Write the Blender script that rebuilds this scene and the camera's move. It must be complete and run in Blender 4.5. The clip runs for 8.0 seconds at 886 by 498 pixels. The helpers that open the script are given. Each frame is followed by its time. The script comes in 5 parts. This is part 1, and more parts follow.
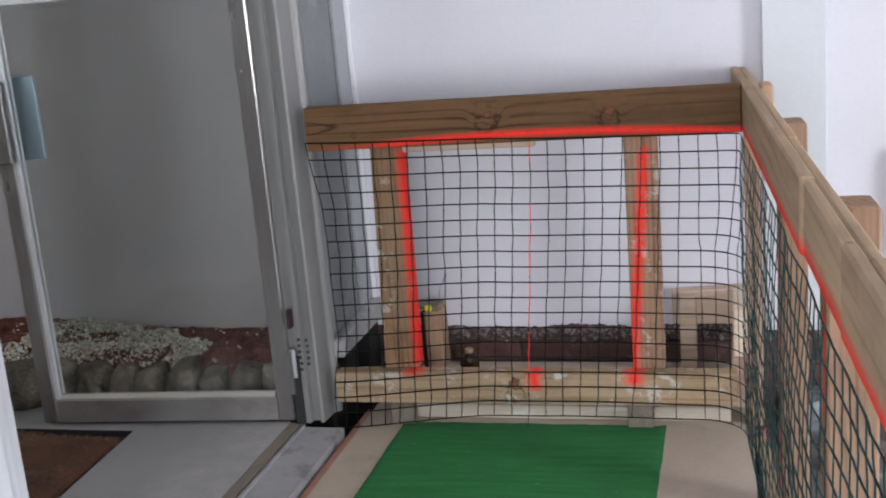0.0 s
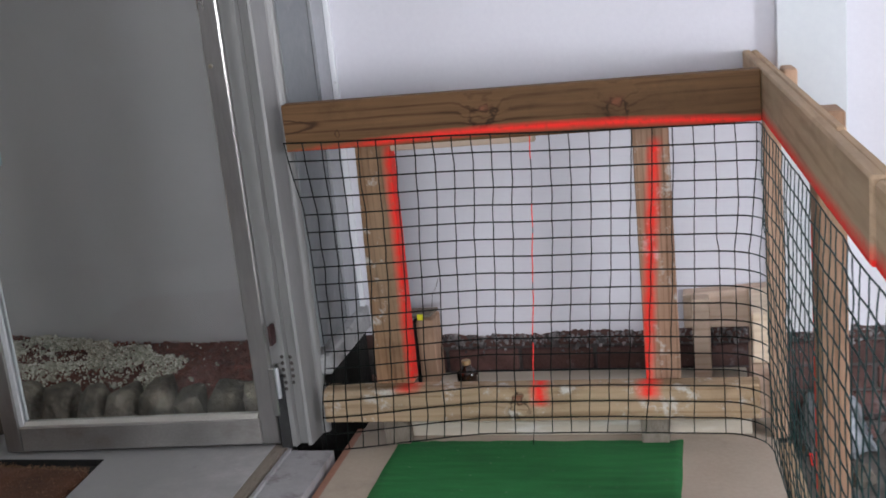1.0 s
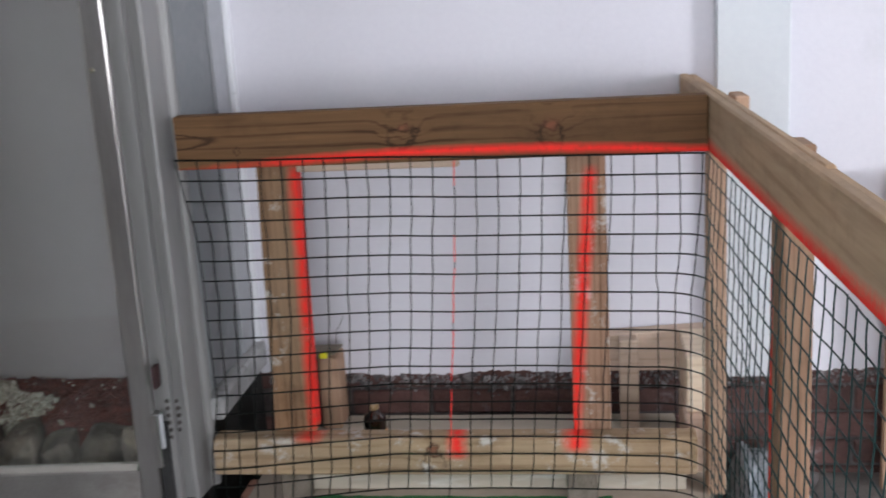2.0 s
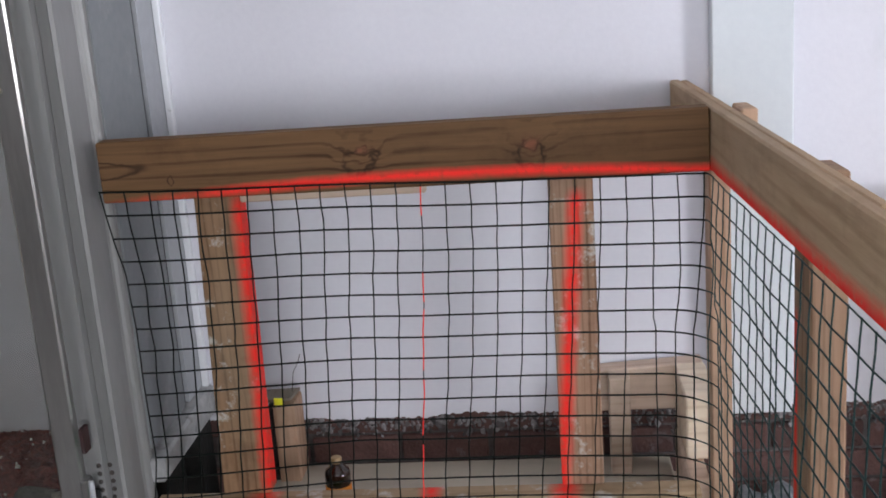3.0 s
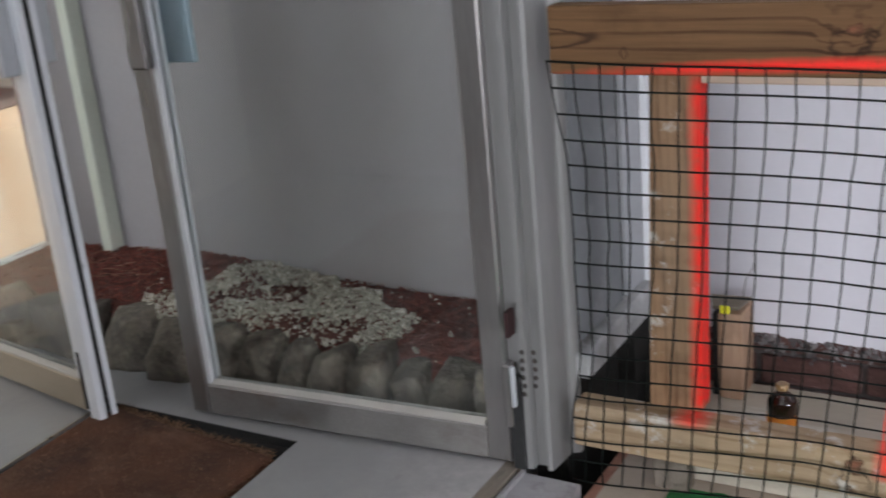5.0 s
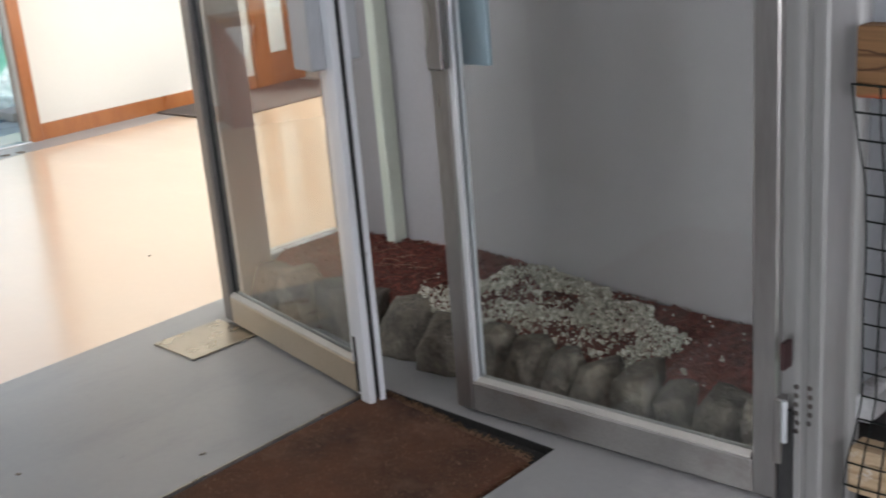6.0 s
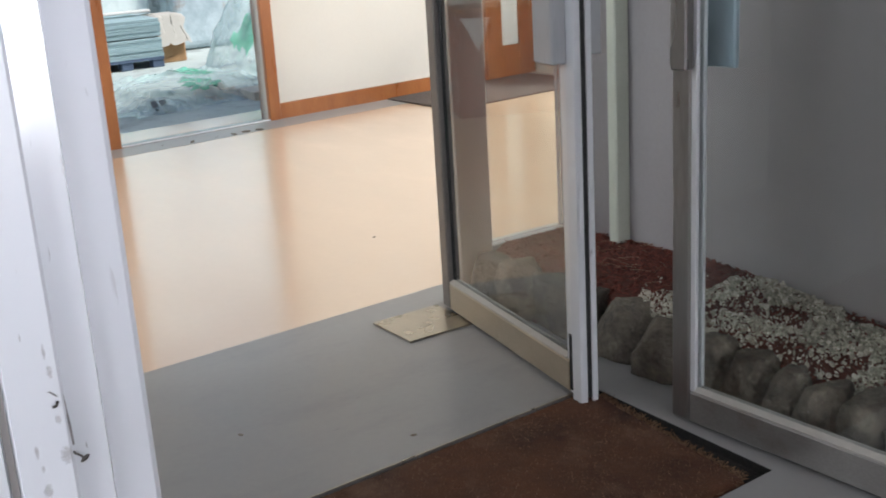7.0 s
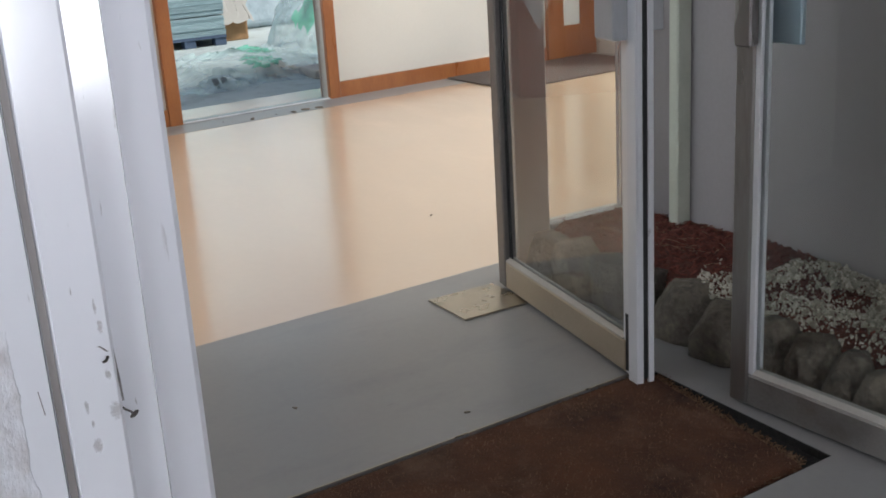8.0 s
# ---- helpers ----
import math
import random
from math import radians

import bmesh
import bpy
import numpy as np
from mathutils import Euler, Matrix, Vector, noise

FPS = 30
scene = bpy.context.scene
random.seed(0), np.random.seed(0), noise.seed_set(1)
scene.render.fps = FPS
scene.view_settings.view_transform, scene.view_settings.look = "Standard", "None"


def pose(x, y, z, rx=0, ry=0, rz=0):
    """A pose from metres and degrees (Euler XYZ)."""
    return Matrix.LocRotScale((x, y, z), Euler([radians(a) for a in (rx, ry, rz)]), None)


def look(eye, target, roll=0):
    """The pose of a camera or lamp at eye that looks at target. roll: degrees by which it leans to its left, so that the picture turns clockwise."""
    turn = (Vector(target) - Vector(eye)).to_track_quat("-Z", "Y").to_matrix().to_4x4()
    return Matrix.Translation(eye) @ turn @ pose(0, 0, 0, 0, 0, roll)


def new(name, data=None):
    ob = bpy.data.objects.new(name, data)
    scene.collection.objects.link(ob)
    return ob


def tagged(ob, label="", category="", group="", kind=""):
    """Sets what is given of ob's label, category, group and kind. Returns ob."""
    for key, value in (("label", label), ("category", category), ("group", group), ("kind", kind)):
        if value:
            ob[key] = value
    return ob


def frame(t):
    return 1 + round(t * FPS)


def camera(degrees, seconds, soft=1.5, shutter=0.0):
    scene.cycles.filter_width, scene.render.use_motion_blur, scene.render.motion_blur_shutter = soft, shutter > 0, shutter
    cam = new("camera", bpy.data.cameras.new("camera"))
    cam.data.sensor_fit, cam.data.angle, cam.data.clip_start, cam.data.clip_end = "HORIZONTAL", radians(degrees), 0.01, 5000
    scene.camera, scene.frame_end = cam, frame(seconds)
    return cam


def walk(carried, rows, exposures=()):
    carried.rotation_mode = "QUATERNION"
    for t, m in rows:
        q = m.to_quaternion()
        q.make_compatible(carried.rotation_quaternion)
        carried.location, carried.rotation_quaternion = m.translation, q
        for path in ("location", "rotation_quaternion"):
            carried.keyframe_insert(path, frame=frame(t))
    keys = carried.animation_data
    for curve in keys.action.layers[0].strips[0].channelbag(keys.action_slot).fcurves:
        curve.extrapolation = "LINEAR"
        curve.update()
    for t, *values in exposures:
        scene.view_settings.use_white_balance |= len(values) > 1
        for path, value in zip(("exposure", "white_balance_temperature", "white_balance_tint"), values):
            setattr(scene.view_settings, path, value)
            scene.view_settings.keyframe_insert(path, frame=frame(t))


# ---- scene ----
cam = camera(42.5, 8.0, soft=1.7, shutter=0.3)
PATH = [
    (0, (0.113, 0.125, 1.246), (-0.385, 2.003, 0.769), -4.9),
    (0.5, (0.08, 0.199, 1.24), (-0.338, 2.089, 0.735), -4.9),
    (1, (0.008, 0.362, 1.228), (-0.45, 2.244, 0.731), -6.0),
    (1.5, (-0.041, 0.471, 1.22), (-0.494, 2.353, 0.72), -4.8),
    (2, (-0.114, 0.636, 1.205), (-0.373, 2.558, 0.717), -3.4),
    (2.2, (-0.148, 0.71, 1.202), (-0.326, 2.64, 0.709), -3.9),
    (3.3, (-0.162, 1.042, 1.214), (-0.369, 2.963, 0.698), -4.2),
    (3.5, (-0.177, 1.103, 1.197), (-0.396, 3.004, 0.618), -3.3),
    (4, (-0.199, 1.2, 1.178), (-0.425, 3.079, 0.533), -2.5),
    (4.2, (-0.199, 1.208, 1.162), (-0.58, 3.056, 0.497), -3.5),
    (5.3, (-0.165, 1.243, 1.174), (-1.289, 2.771, 0.539), -4.8),
    (5.5, (-0.167, 1.246, 1.168), (-1.369, 2.718, 0.547), -4.5),
    (6, (-0.175, 1.244, 1.176), (-1.543, 2.572, 0.572), -4.8),
    (6.5, (-0.197, 1.236, 1.175), (-1.724, 2.387, 0.589), -4.1),
    (7, (-0.204, 1.228, 1.171), (-1.806, 2.272, 0.587), -3.5),
    (7.5, (-0.211, 1.225, 1.162), (-1.851, 2.206, 0.572), -2.5),
    (8, (-0.209, 1.234, 1.155), (-1.859, 2.187, 0.547), -3.5),
]
walk(cam, [(t, look(eye, target, roll)) for t, eye, target, roll in PATH], [(0.0, 0.0), (2.0, -0.02), (3.5, -0.14), (4.2, -0.18), (5.5, 0.34), (6.5, 0.12), (8.0, -0.42)])

# ---- world and light ----
world = bpy.data.worlds.new("sky")
scene.world = world
world.use_nodes = True
_bg = world.node_tree.nodes["Background"]
_sky = world.node_tree.nodes.new("ShaderNodeTexSky")
_sky.sky_type = "NISHITA"
_sky.sun_disc = False
_sky.sun_elevation = radians(54)
_sky.sun_rotation = radians(46)
world.node_tree.links.new(_sky.outputs["Color"], _bg.inputs["Color"])
_bg.inputs["Strength"].default_value = 0.15


def lamp(name, eye, target, w, h, watts, colour):
    data = bpy.data.lights.new(name, "AREA")
    data.shape, data.size, data.size_y, data.energy, data.color = "RECTANGLE", w, h, watts, colour
    ob = new(name, data)
    ob.matrix_world = look(eye, target)
    return ob


_sun = bpy.data.lights.new("sun", "SUN")
_sun.energy, _sun.angle, _sun.color = 5.0, radians(12), (1.0, 0.97, 0.92)
new("sun", _sun).matrix_world = look((4.2, 4, 8), (0, 0, 0))

# Area lamps out of view; those of the vestibule and lobby are added fill.
lamp("unseen_light", (2.64, 1.55, 0.95), (0, 2.9, 0.40), 0.55, 0.76, 58, (0.90, 0.93, 0.995))
lamp("unseen_light", (0.35, -2.45, 0.85), (0.35, 3, 0.5), 1.9, 1.5, 134, (0.915, 0.938, 0.995))
lamp("unseen_light", (-4.2, 6.12, 1.45), (-4.0, 2, 0.3), 2.2, 1.5, 94, (0.90, 0.97, 1.0))
lamp("unseen_light", (-4.5, -0.99, 1.5), (-5.0, 2, 0.7), 1.8, 1.4, 50, (0.92, 0.97, 1.0))
lamp("unseen_light", (-2.62, 1.04, 1.62), (-2.75, 3.2, 0.75), 0.7, 0.8, 9.0, (0.82, 0.91, 1.0))

# ---- materials ----


def put(nt, sock, v):
    if isinstance(v, bpy.types.NodeSocket):
        nt.links.new(v, sock)
    else:
        sock.default_value = v


def noise_tex(nt, vec, scale, detail=4.0, rough=0.55):
    n = nt.nodes.new("ShaderNodeTexNoise")
    put(nt, n.inputs["Vector"], vec)
    n.inputs["Scale"].default_value, n.inputs["Detail"].default_value, n.inputs["Roughness"].default_value = scale, detail, rough
    return n.outputs["Fac"]


def calc(nt, op, a, b=0.0, c=0.0, clamp=False):
    n = nt.nodes.new("ShaderNodeMath")
    n.operation, n.use_clamp = op, clamp
    put(nt, n.inputs[0], a), put(nt, n.inputs[1], b), put(nt, n.inputs[2], c)
    return n.outputs[0]


def blend(nt, fac, a, b):
    n = nt.nodes.new("ShaderNodeMix")
    n.data_type = "RGBA"
    put(nt, n.inputs[0], fac)
    put(nt, n.inputs[6], a if isinstance(a, bpy.types.NodeSocket) else (*a, 1))
    put(nt, n.inputs[7], b if isinstance(b, bpy.types.NodeSocket) else (*b, 1))
    return n.outputs[2]


def span(nt, v, lo, hi, to_lo=0.0, to_hi=1.0):
    n = nt.nodes.new("ShaderNodeMapRange")
    put(nt, n.inputs[0], v)
    n.inputs[1].default_value, n.inputs[2].default_value, n.inputs[3].default_value, n.inputs[4].default_value = lo, hi, to_lo, to_hi
    return n.outputs[0]


def stretched(nt, vec, s):
    n = nt.nodes.new("ShaderNodeVectorMath")
    n.operation = "MULTIPLY"
    put(nt, n.inputs[0], vec)
    n.inputs[1].default_value = s
    return n.outputs[0]


def start(name):
    m = bpy.data.materials.new(name)
    m.use_nodes = True
    nt = m.node_tree
    return m, nt, nt.nodes["Principled BSDF"], nt.nodes.new("ShaderNodeNewGeometry").outputs["Position"]


def relief(nt, bsdf, height, strength, distance=0.01):
    n = nt.nodes.new("ShaderNodeBump")
    n.inputs["Strength"].default_value, n.inputs["Distance"].default_value = strength, distance
    put(nt, n.inputs["Height"], height)
    nt.links.new(n.outputs[0], bsdf.inputs["Normal"])


def by_object(nt, col, amount):
    info = nt.nodes.new("ShaderNodeObjectInfo")
    n = nt.nodes.new("ShaderNodeHueSaturation")
    put(nt, n.inputs["Value"], span(nt, info.outputs["Random"], 0, 1, 1 - amount, 1 + amount))
    put(nt, n.inputs["Color"], col)
    return n.outputs[0]


def surface(name, c1, c2, scale=6.0, rough=(0.5, 0.7), metal=0.0, bump=0.15, fine=90.0, stretch=(1, 1, 1), dirt=None, dirt_scale=2.5, dirt_cut=(0.55, 0.7), vary=0.0, coat=0.0):
    """A painted, mineral or metal surface: two colours in large and fine noise, with spots of dirt."""
    m, nt, b, p = start(name)
    v = stretched(nt, p, stretch)
    large, small = noise_tex(nt, v, scale, 6), noise_tex(nt, v, fine, 3)
    col = blend(nt, span(nt, calc(nt, "ADD", calc(nt, "MULTIPLY", large, 0.7), calc(nt, "MULTIPLY", small, 0.3)), 0.35, 0.65), c1, c2)
    if dirt:
        d = noise_tex(nt, v, dirt_scale, 8, 0.65)
        col = blend(nt, span(nt, d, *dirt_cut), col, dirt)
    if vary:
        col = by_object(nt, col, vary)
    put(nt, b.inputs["Base Color"], col)
    put(nt, b.inputs["Roughness"], span(nt, large, 0.3, 0.7, *rough))
    b.inputs["Metallic"].default_value = metal
    b.inputs["Coat Weight"].default_value = coat
    b.inputs["Coat Roughness"].default_value = 0.15
    if bump:
        relief(nt, b, calc(nt, "ADD", small, calc(nt, "MULTIPLY", large, 0.6)), bump, 0.006)
    return m


RED = (0.95, 0.035, 0.025)


def timber(name, axis, light=(0.42, 0.30, 0.18), dark=(0.20, 0.115, 0.055), knots=(), spray=(), pitch=0.017, stain=(0.30, 0.24, 0.17), smear=1.0, round_edge=False, eyes=()):
    """Sawn softwood with grain along an axis, knots at (along, across) and strips of sprayed red paint.
    spray: (axis, start, slope, half width, from z, to z), a strip round axis = start + slope * z."""
    m, nt, b, p = start(name)
    sep = nt.nodes.new("ShaderNodeSeparateXYZ")
    put(nt, sep.inputs[0], p)
    x, y, z = sep.outputs
    along, across, third, long = {"x": (x, z, y, (1.2, 14, 14)), "y": (y, z, x, (14, 1.2, 14)), "z": (z, x, y, (14, 14, 1.2))}[axis]
    warp = noise_tex(nt, stretched(nt, p, long), 1.0, 3)
    q = calc(nt, "ADD", calc(nt, "ADD", across, calc(nt, "MULTIPLY", third, 0.7)), calc(nt, "MULTIPLY", warp, 0.05))
    heart, ringed, core = 0.0, 0.0, 0.0
    for ka, kc in knots:
        da, dc = calc(nt, "ADD", calc(nt, "SUBTRACT", along, ka), span(nt, noise_tex(nt, p, 31.0, 2), 0.3, 0.7, -0.013, 0.013)), calc(nt, "ADD", calc(nt, "SUBTRACT", across, kc), span(nt, noise_tex(nt, p, 27.0, 2), 0.3, 0.7, -0.011, 0.011))
        r2 = calc(nt, "ADD", calc(nt, "MULTIPLY", calc(nt, "MULTIPLY", da, da), 0.6), calc(nt, "MULTIPLY", calc(nt, "MULTIPLY", dc, dc), 0.9))
        bump = calc(nt, "EXPONENT", calc(nt, "MULTIPLY", r2, -900.0))
        q = calc(nt, "ADD", q, calc(nt, "MULTIPLY", bump, 0.034))
        ringed = calc(nt, "MAXIMUM", ringed, bump)
        low = calc(nt, "ADD", dc, 0.021)
        wide = calc(nt, "MULTIPLY_ADD", low, 0.35, 0.0235)
        flare = calc(nt, "DIVIDE", da, calc(nt, "SUBTRACT", 0.047, wide))
        loop = calc(nt, "SQRT", calc(nt, "ADD", calc(nt, "MULTIPLY", flare, flare), calc(nt, "MULTIPLY", calc(nt, "DIVIDE", low, 0.026), calc(nt, "DIVIDE", low, 0.026))))
        off = calc(nt, "SUBTRACT", loop, 1.0)
        line = calc(nt, "EXPONENT", calc(nt, "MULTIPLY", calc(nt, "MULTIPLY", off, off), -32.0))
        rim = calc(nt, "EXPONENT", calc(nt, "MULTIPLY", calc(nt, "ABSOLUTE", calc(nt, "SUBTRACT", r2, 0.00010)), -24000.0))
        heart = calc(nt, "MAXIMUM", heart, calc(nt, "MULTIPLY", calc(nt, "MAXIMUM", calc(nt, "MULTIPLY", line, 0.85), rim), span(nt, noise_tex(nt, p, 34.0, 3), 0.30, 0.52)))
        core = calc(nt, "MAXIMUM", core, calc(nt, "EXPONENT", calc(nt, "MULTIPLY", r2, -15000.0)))
    for ea, ec, ra, rc in eyes:
        da = calc(nt, "DIVIDE", calc(nt, "ADD", calc(nt, "SUBTRACT", along, ea), span(nt, noise_tex(nt, p, 30.0, 2), 0.3, 0.7, -0.004, 0.004)), ra)
        dc = calc(nt, "DIVIDE", calc(nt, "ADD", calc(nt, "SUBTRACT", across, ec), span(nt, noise_tex(nt, p, 26.0, 2), 0.3, 0.7, -0.003, 0.003)), rc)
        off = calc(nt, "SUBTRACT", calc(nt, "ADD", calc(nt, "ABSOLUTE", da), calc(nt, "MULTIPLY", dc, dc)), 1.0)
        heart = calc(nt, "MAXIMUM", heart, calc(nt, "MULTIPLY", calc(nt, "EXPONENT", calc(nt, "MULTIPLY", calc(nt, "MULTIPLY", off, off), -26.0)), 0.8))
    ring = calc(nt, "SINE", calc(nt, "MULTIPLY", q, 6.283 / pitch))
    fibre = noise_tex(nt, stretched(nt, p, tuple(6.0 if a < 2 else 160.0 for a in long)), 1.0, 3)
    tone = noise_tex(nt, stretched(nt, p, tuple(1.5 if a < 2 else 7.0 for a in long)), 1.0, 4)
    streak = noise_tex(nt, stretched(nt, p, tuple(2.2 if a < 2 else 38.0 for a in long)), 1.0, 5, 0.6)
    ring = calc(nt, "MULTIPLY", span(nt, ring, 0.35, 1.0), calc(nt, "ADD", span(nt, streak, 0.35, 0.62, 0.1, 1.25), calc(nt, "MULTIPLY", ringed, 0.2)))
    fac = calc(nt, "ADD", calc(nt, "ADD", calc(nt, "MULTIPLY", ring, 0.55), calc(nt, "MULTIPLY", span(nt, streak, 0.42, 0.72), 0.45)), calc(nt, "MULTIPLY", span(nt, fibre, 0.4, 0.75), 0.25), 0, True)
    col = blend(nt, fac, light, dark)
    col = blend(nt, span(nt, tone, 0.45, 0.75, 0, 0.6), col, stain)
    if knots:
        col = blend(nt, calc(nt, "MULTIPLY", heart, 0.95, 0, True), col, (0.022, 0.008, 0.004))
        col = blend(nt, calc(nt, "MULTIPLY", core, 0.85), col, (0.24, 0.085, 0.048))
    grime = noise_tex(nt, p, 5.5, 7, 0.7)
    col = blend(nt, span(nt, grime, 0.5, 0.75, 0, 0.55), col, tuple(c * 0.5 for c in dark))
    if smear < 1.0:
        col = blend(nt, span(nt, noise_tex(nt, p, 14.0, 6, 0.7), smear, smear + 0.1, 0, 0.8), col, (0.62, 0.60, 0.56))
    col = by_object(nt, col, 0.12)
    for axis_name, a0, slope, half, z0, z1 in spray:
        c = {"x": x, "y": y, "z": z}[axis_name]
        mid = calc(nt, "MULTIPLY_ADD", x if axis_name == "z" else z, slope, a0)
        if axis_name == "z" and axis == "x":
            far = calc(nt, "ADD", x, 0.38)
            mid = calc(nt, "SUBTRACT", mid, calc(nt, "MULTIPLY", calc(nt, "MULTIPLY", far, far), 0.075))
        off = calc(nt, "ABSOLUTE", calc(nt, "SUBTRACT", c, mid))
        rag = noise_tex(nt, p, 22.0, 5, 0.7)
        edge = calc(nt, "SUBTRACT", calc(nt, "MULTIPLY", calc(nt, "ADD", rag, 0.45), half), off)
        mask = calc(nt, "MULTIPLY", span(nt, edge, -1.2 * half, 0.7 * half), span(nt, noise_tex(nt, p, 60.0, 4, 0.7), 0.3, 0.5, 0.55, 1.0))
        if axis_name == "z":
            mask = calc(nt, "MULTIPLY", mask, span(nt, calc(nt, "ADD", x, calc(nt, "MULTIPLY", rag, 0.5)), z0, z0 + 0.25, 0.25, 1.0))
        else:
            mask = calc(nt, "MULTIPLY", mask, calc(nt, "MULTIPLY", span(nt, z, z0, z0 + 0.02), span(nt, z, z1, z1 - 0.03)))
        if axis_name == "x" and not round_edge:
            mask = calc(nt, "MULTIPLY", mask, span(nt, calc(nt, "ADD", y, calc(nt, "MULTIPLY", rag, 0.012)), 3.108, 3.122, 1.0, 0.05))
        col = blend(nt, calc(nt, "MULTIPLY", mask, span(nt, fibre, 0.2, 0.45, 0.75, 1.0)), col, RED)
    put(nt, b.inputs["Base Color"], col)
    b.inputs["Roughness"].default_value = 0.70
    b.inputs["Specular IOR Level"].default_value = 0.22
    relief(nt, b, calc(nt, "ADD", fac, fibre), 0.25, 0.002)
    return m


def glass(name, tint=(0.93, 0.96, 0.95), rough=0.01, haze=0.04):
    m, nt, b, p = start(name)
    b.inputs["Base Color"].default_value = (*tint, 1)
    b.inputs["Transmission Weight"].default_value = 1.0
    b.inputs["IOR"].default_value = 1.45
    b.inputs["Roughness"].default_value = rough
    # Diffuse film for dirt smears, which also paints the pane's pale reflected veil.
    film = nt.nodes.new("ShaderNodeBsdfDiffuse")
    film.inputs["Color"].default_value = (0.5, 0.5, 0.48, 1)
    mix = nt.nodes.new("ShaderNodeMixShader")
    smear = noise_tex(nt, stretched(nt, p, (9, 9, 1.2)), 1.0, 5)
    put(nt, mix.inputs[0], span(nt, smear, 0.4, 0.75, 0.0, haze))
    nt.links.new(b.outputs[0], mix.inputs[1])
    nt.links.new(film.outputs[0], mix.inputs[2])
    nt.links.new(mix.outputs[0], nt.nodes["Material Output"].inputs["Surface"])
    return m


def plastic_film(name, colour, printed, clear):
    """Thin crumpled film, mostly see-through, with patches of print."""
    m, nt, b, p = start(name)
    patch = span(nt, noise_tex(nt, p, 2.4, 2), 0.57, 0.66)
    put(nt, b.inputs["Base Color"], blend(nt, patch, colour, printed))
    b.inputs["Roughness"].default_value = 0.22
    t = nt.nodes.new("ShaderNodeBsdfTransparent")
    mix = nt.nodes.new("ShaderNodeMixShader")
    put(nt, mix.inputs[0], calc(nt, "SUBTRACT", span(nt, noise_tex(nt, p, 6.0, 5), 0.35, 0.65, clear * 0.7, clear), calc(nt, "MULTIPLY", patch, 0.35)))
    nt.links.new(b.outputs[0], mix.inputs[1])
    nt.links.new(t.outputs[0], mix.inputs[2])
    nt.links.new(mix.outputs[0], nt.nodes["Material Output"].inputs["Surface"])
    return m


PLASTER = surface("plaster", (0.655, 0.645, 0.70), (0.715, 0.705, 0.755), 1.6, (0.75, 0.9), bump=0.08, fine=70, dirt=(0.58, 0.58, 0.61), dirt_scale=3.0, dirt_cut=(0.58, 0.8))
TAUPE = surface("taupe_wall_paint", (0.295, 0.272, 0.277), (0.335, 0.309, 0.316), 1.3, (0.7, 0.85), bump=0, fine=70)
PAINT_GREY = surface("grey_white_paint", (0.60, 0.63, 0.66), (0.66, 0.69, 0.71), 2.0, (0.6, 0.8), bump=0.06, fine=60)
GLOSS_WHITE = surface("white_gloss_paint", (0.72, 0.73, 0.76), (0.79, 0.80, 0.83), 3.0, (0.25, 0.45), bump=0.18, fine=26, dirt=(0.40, 0.39, 0.40), dirt_scale=9.0, dirt_cut=(0.66, 0.72))


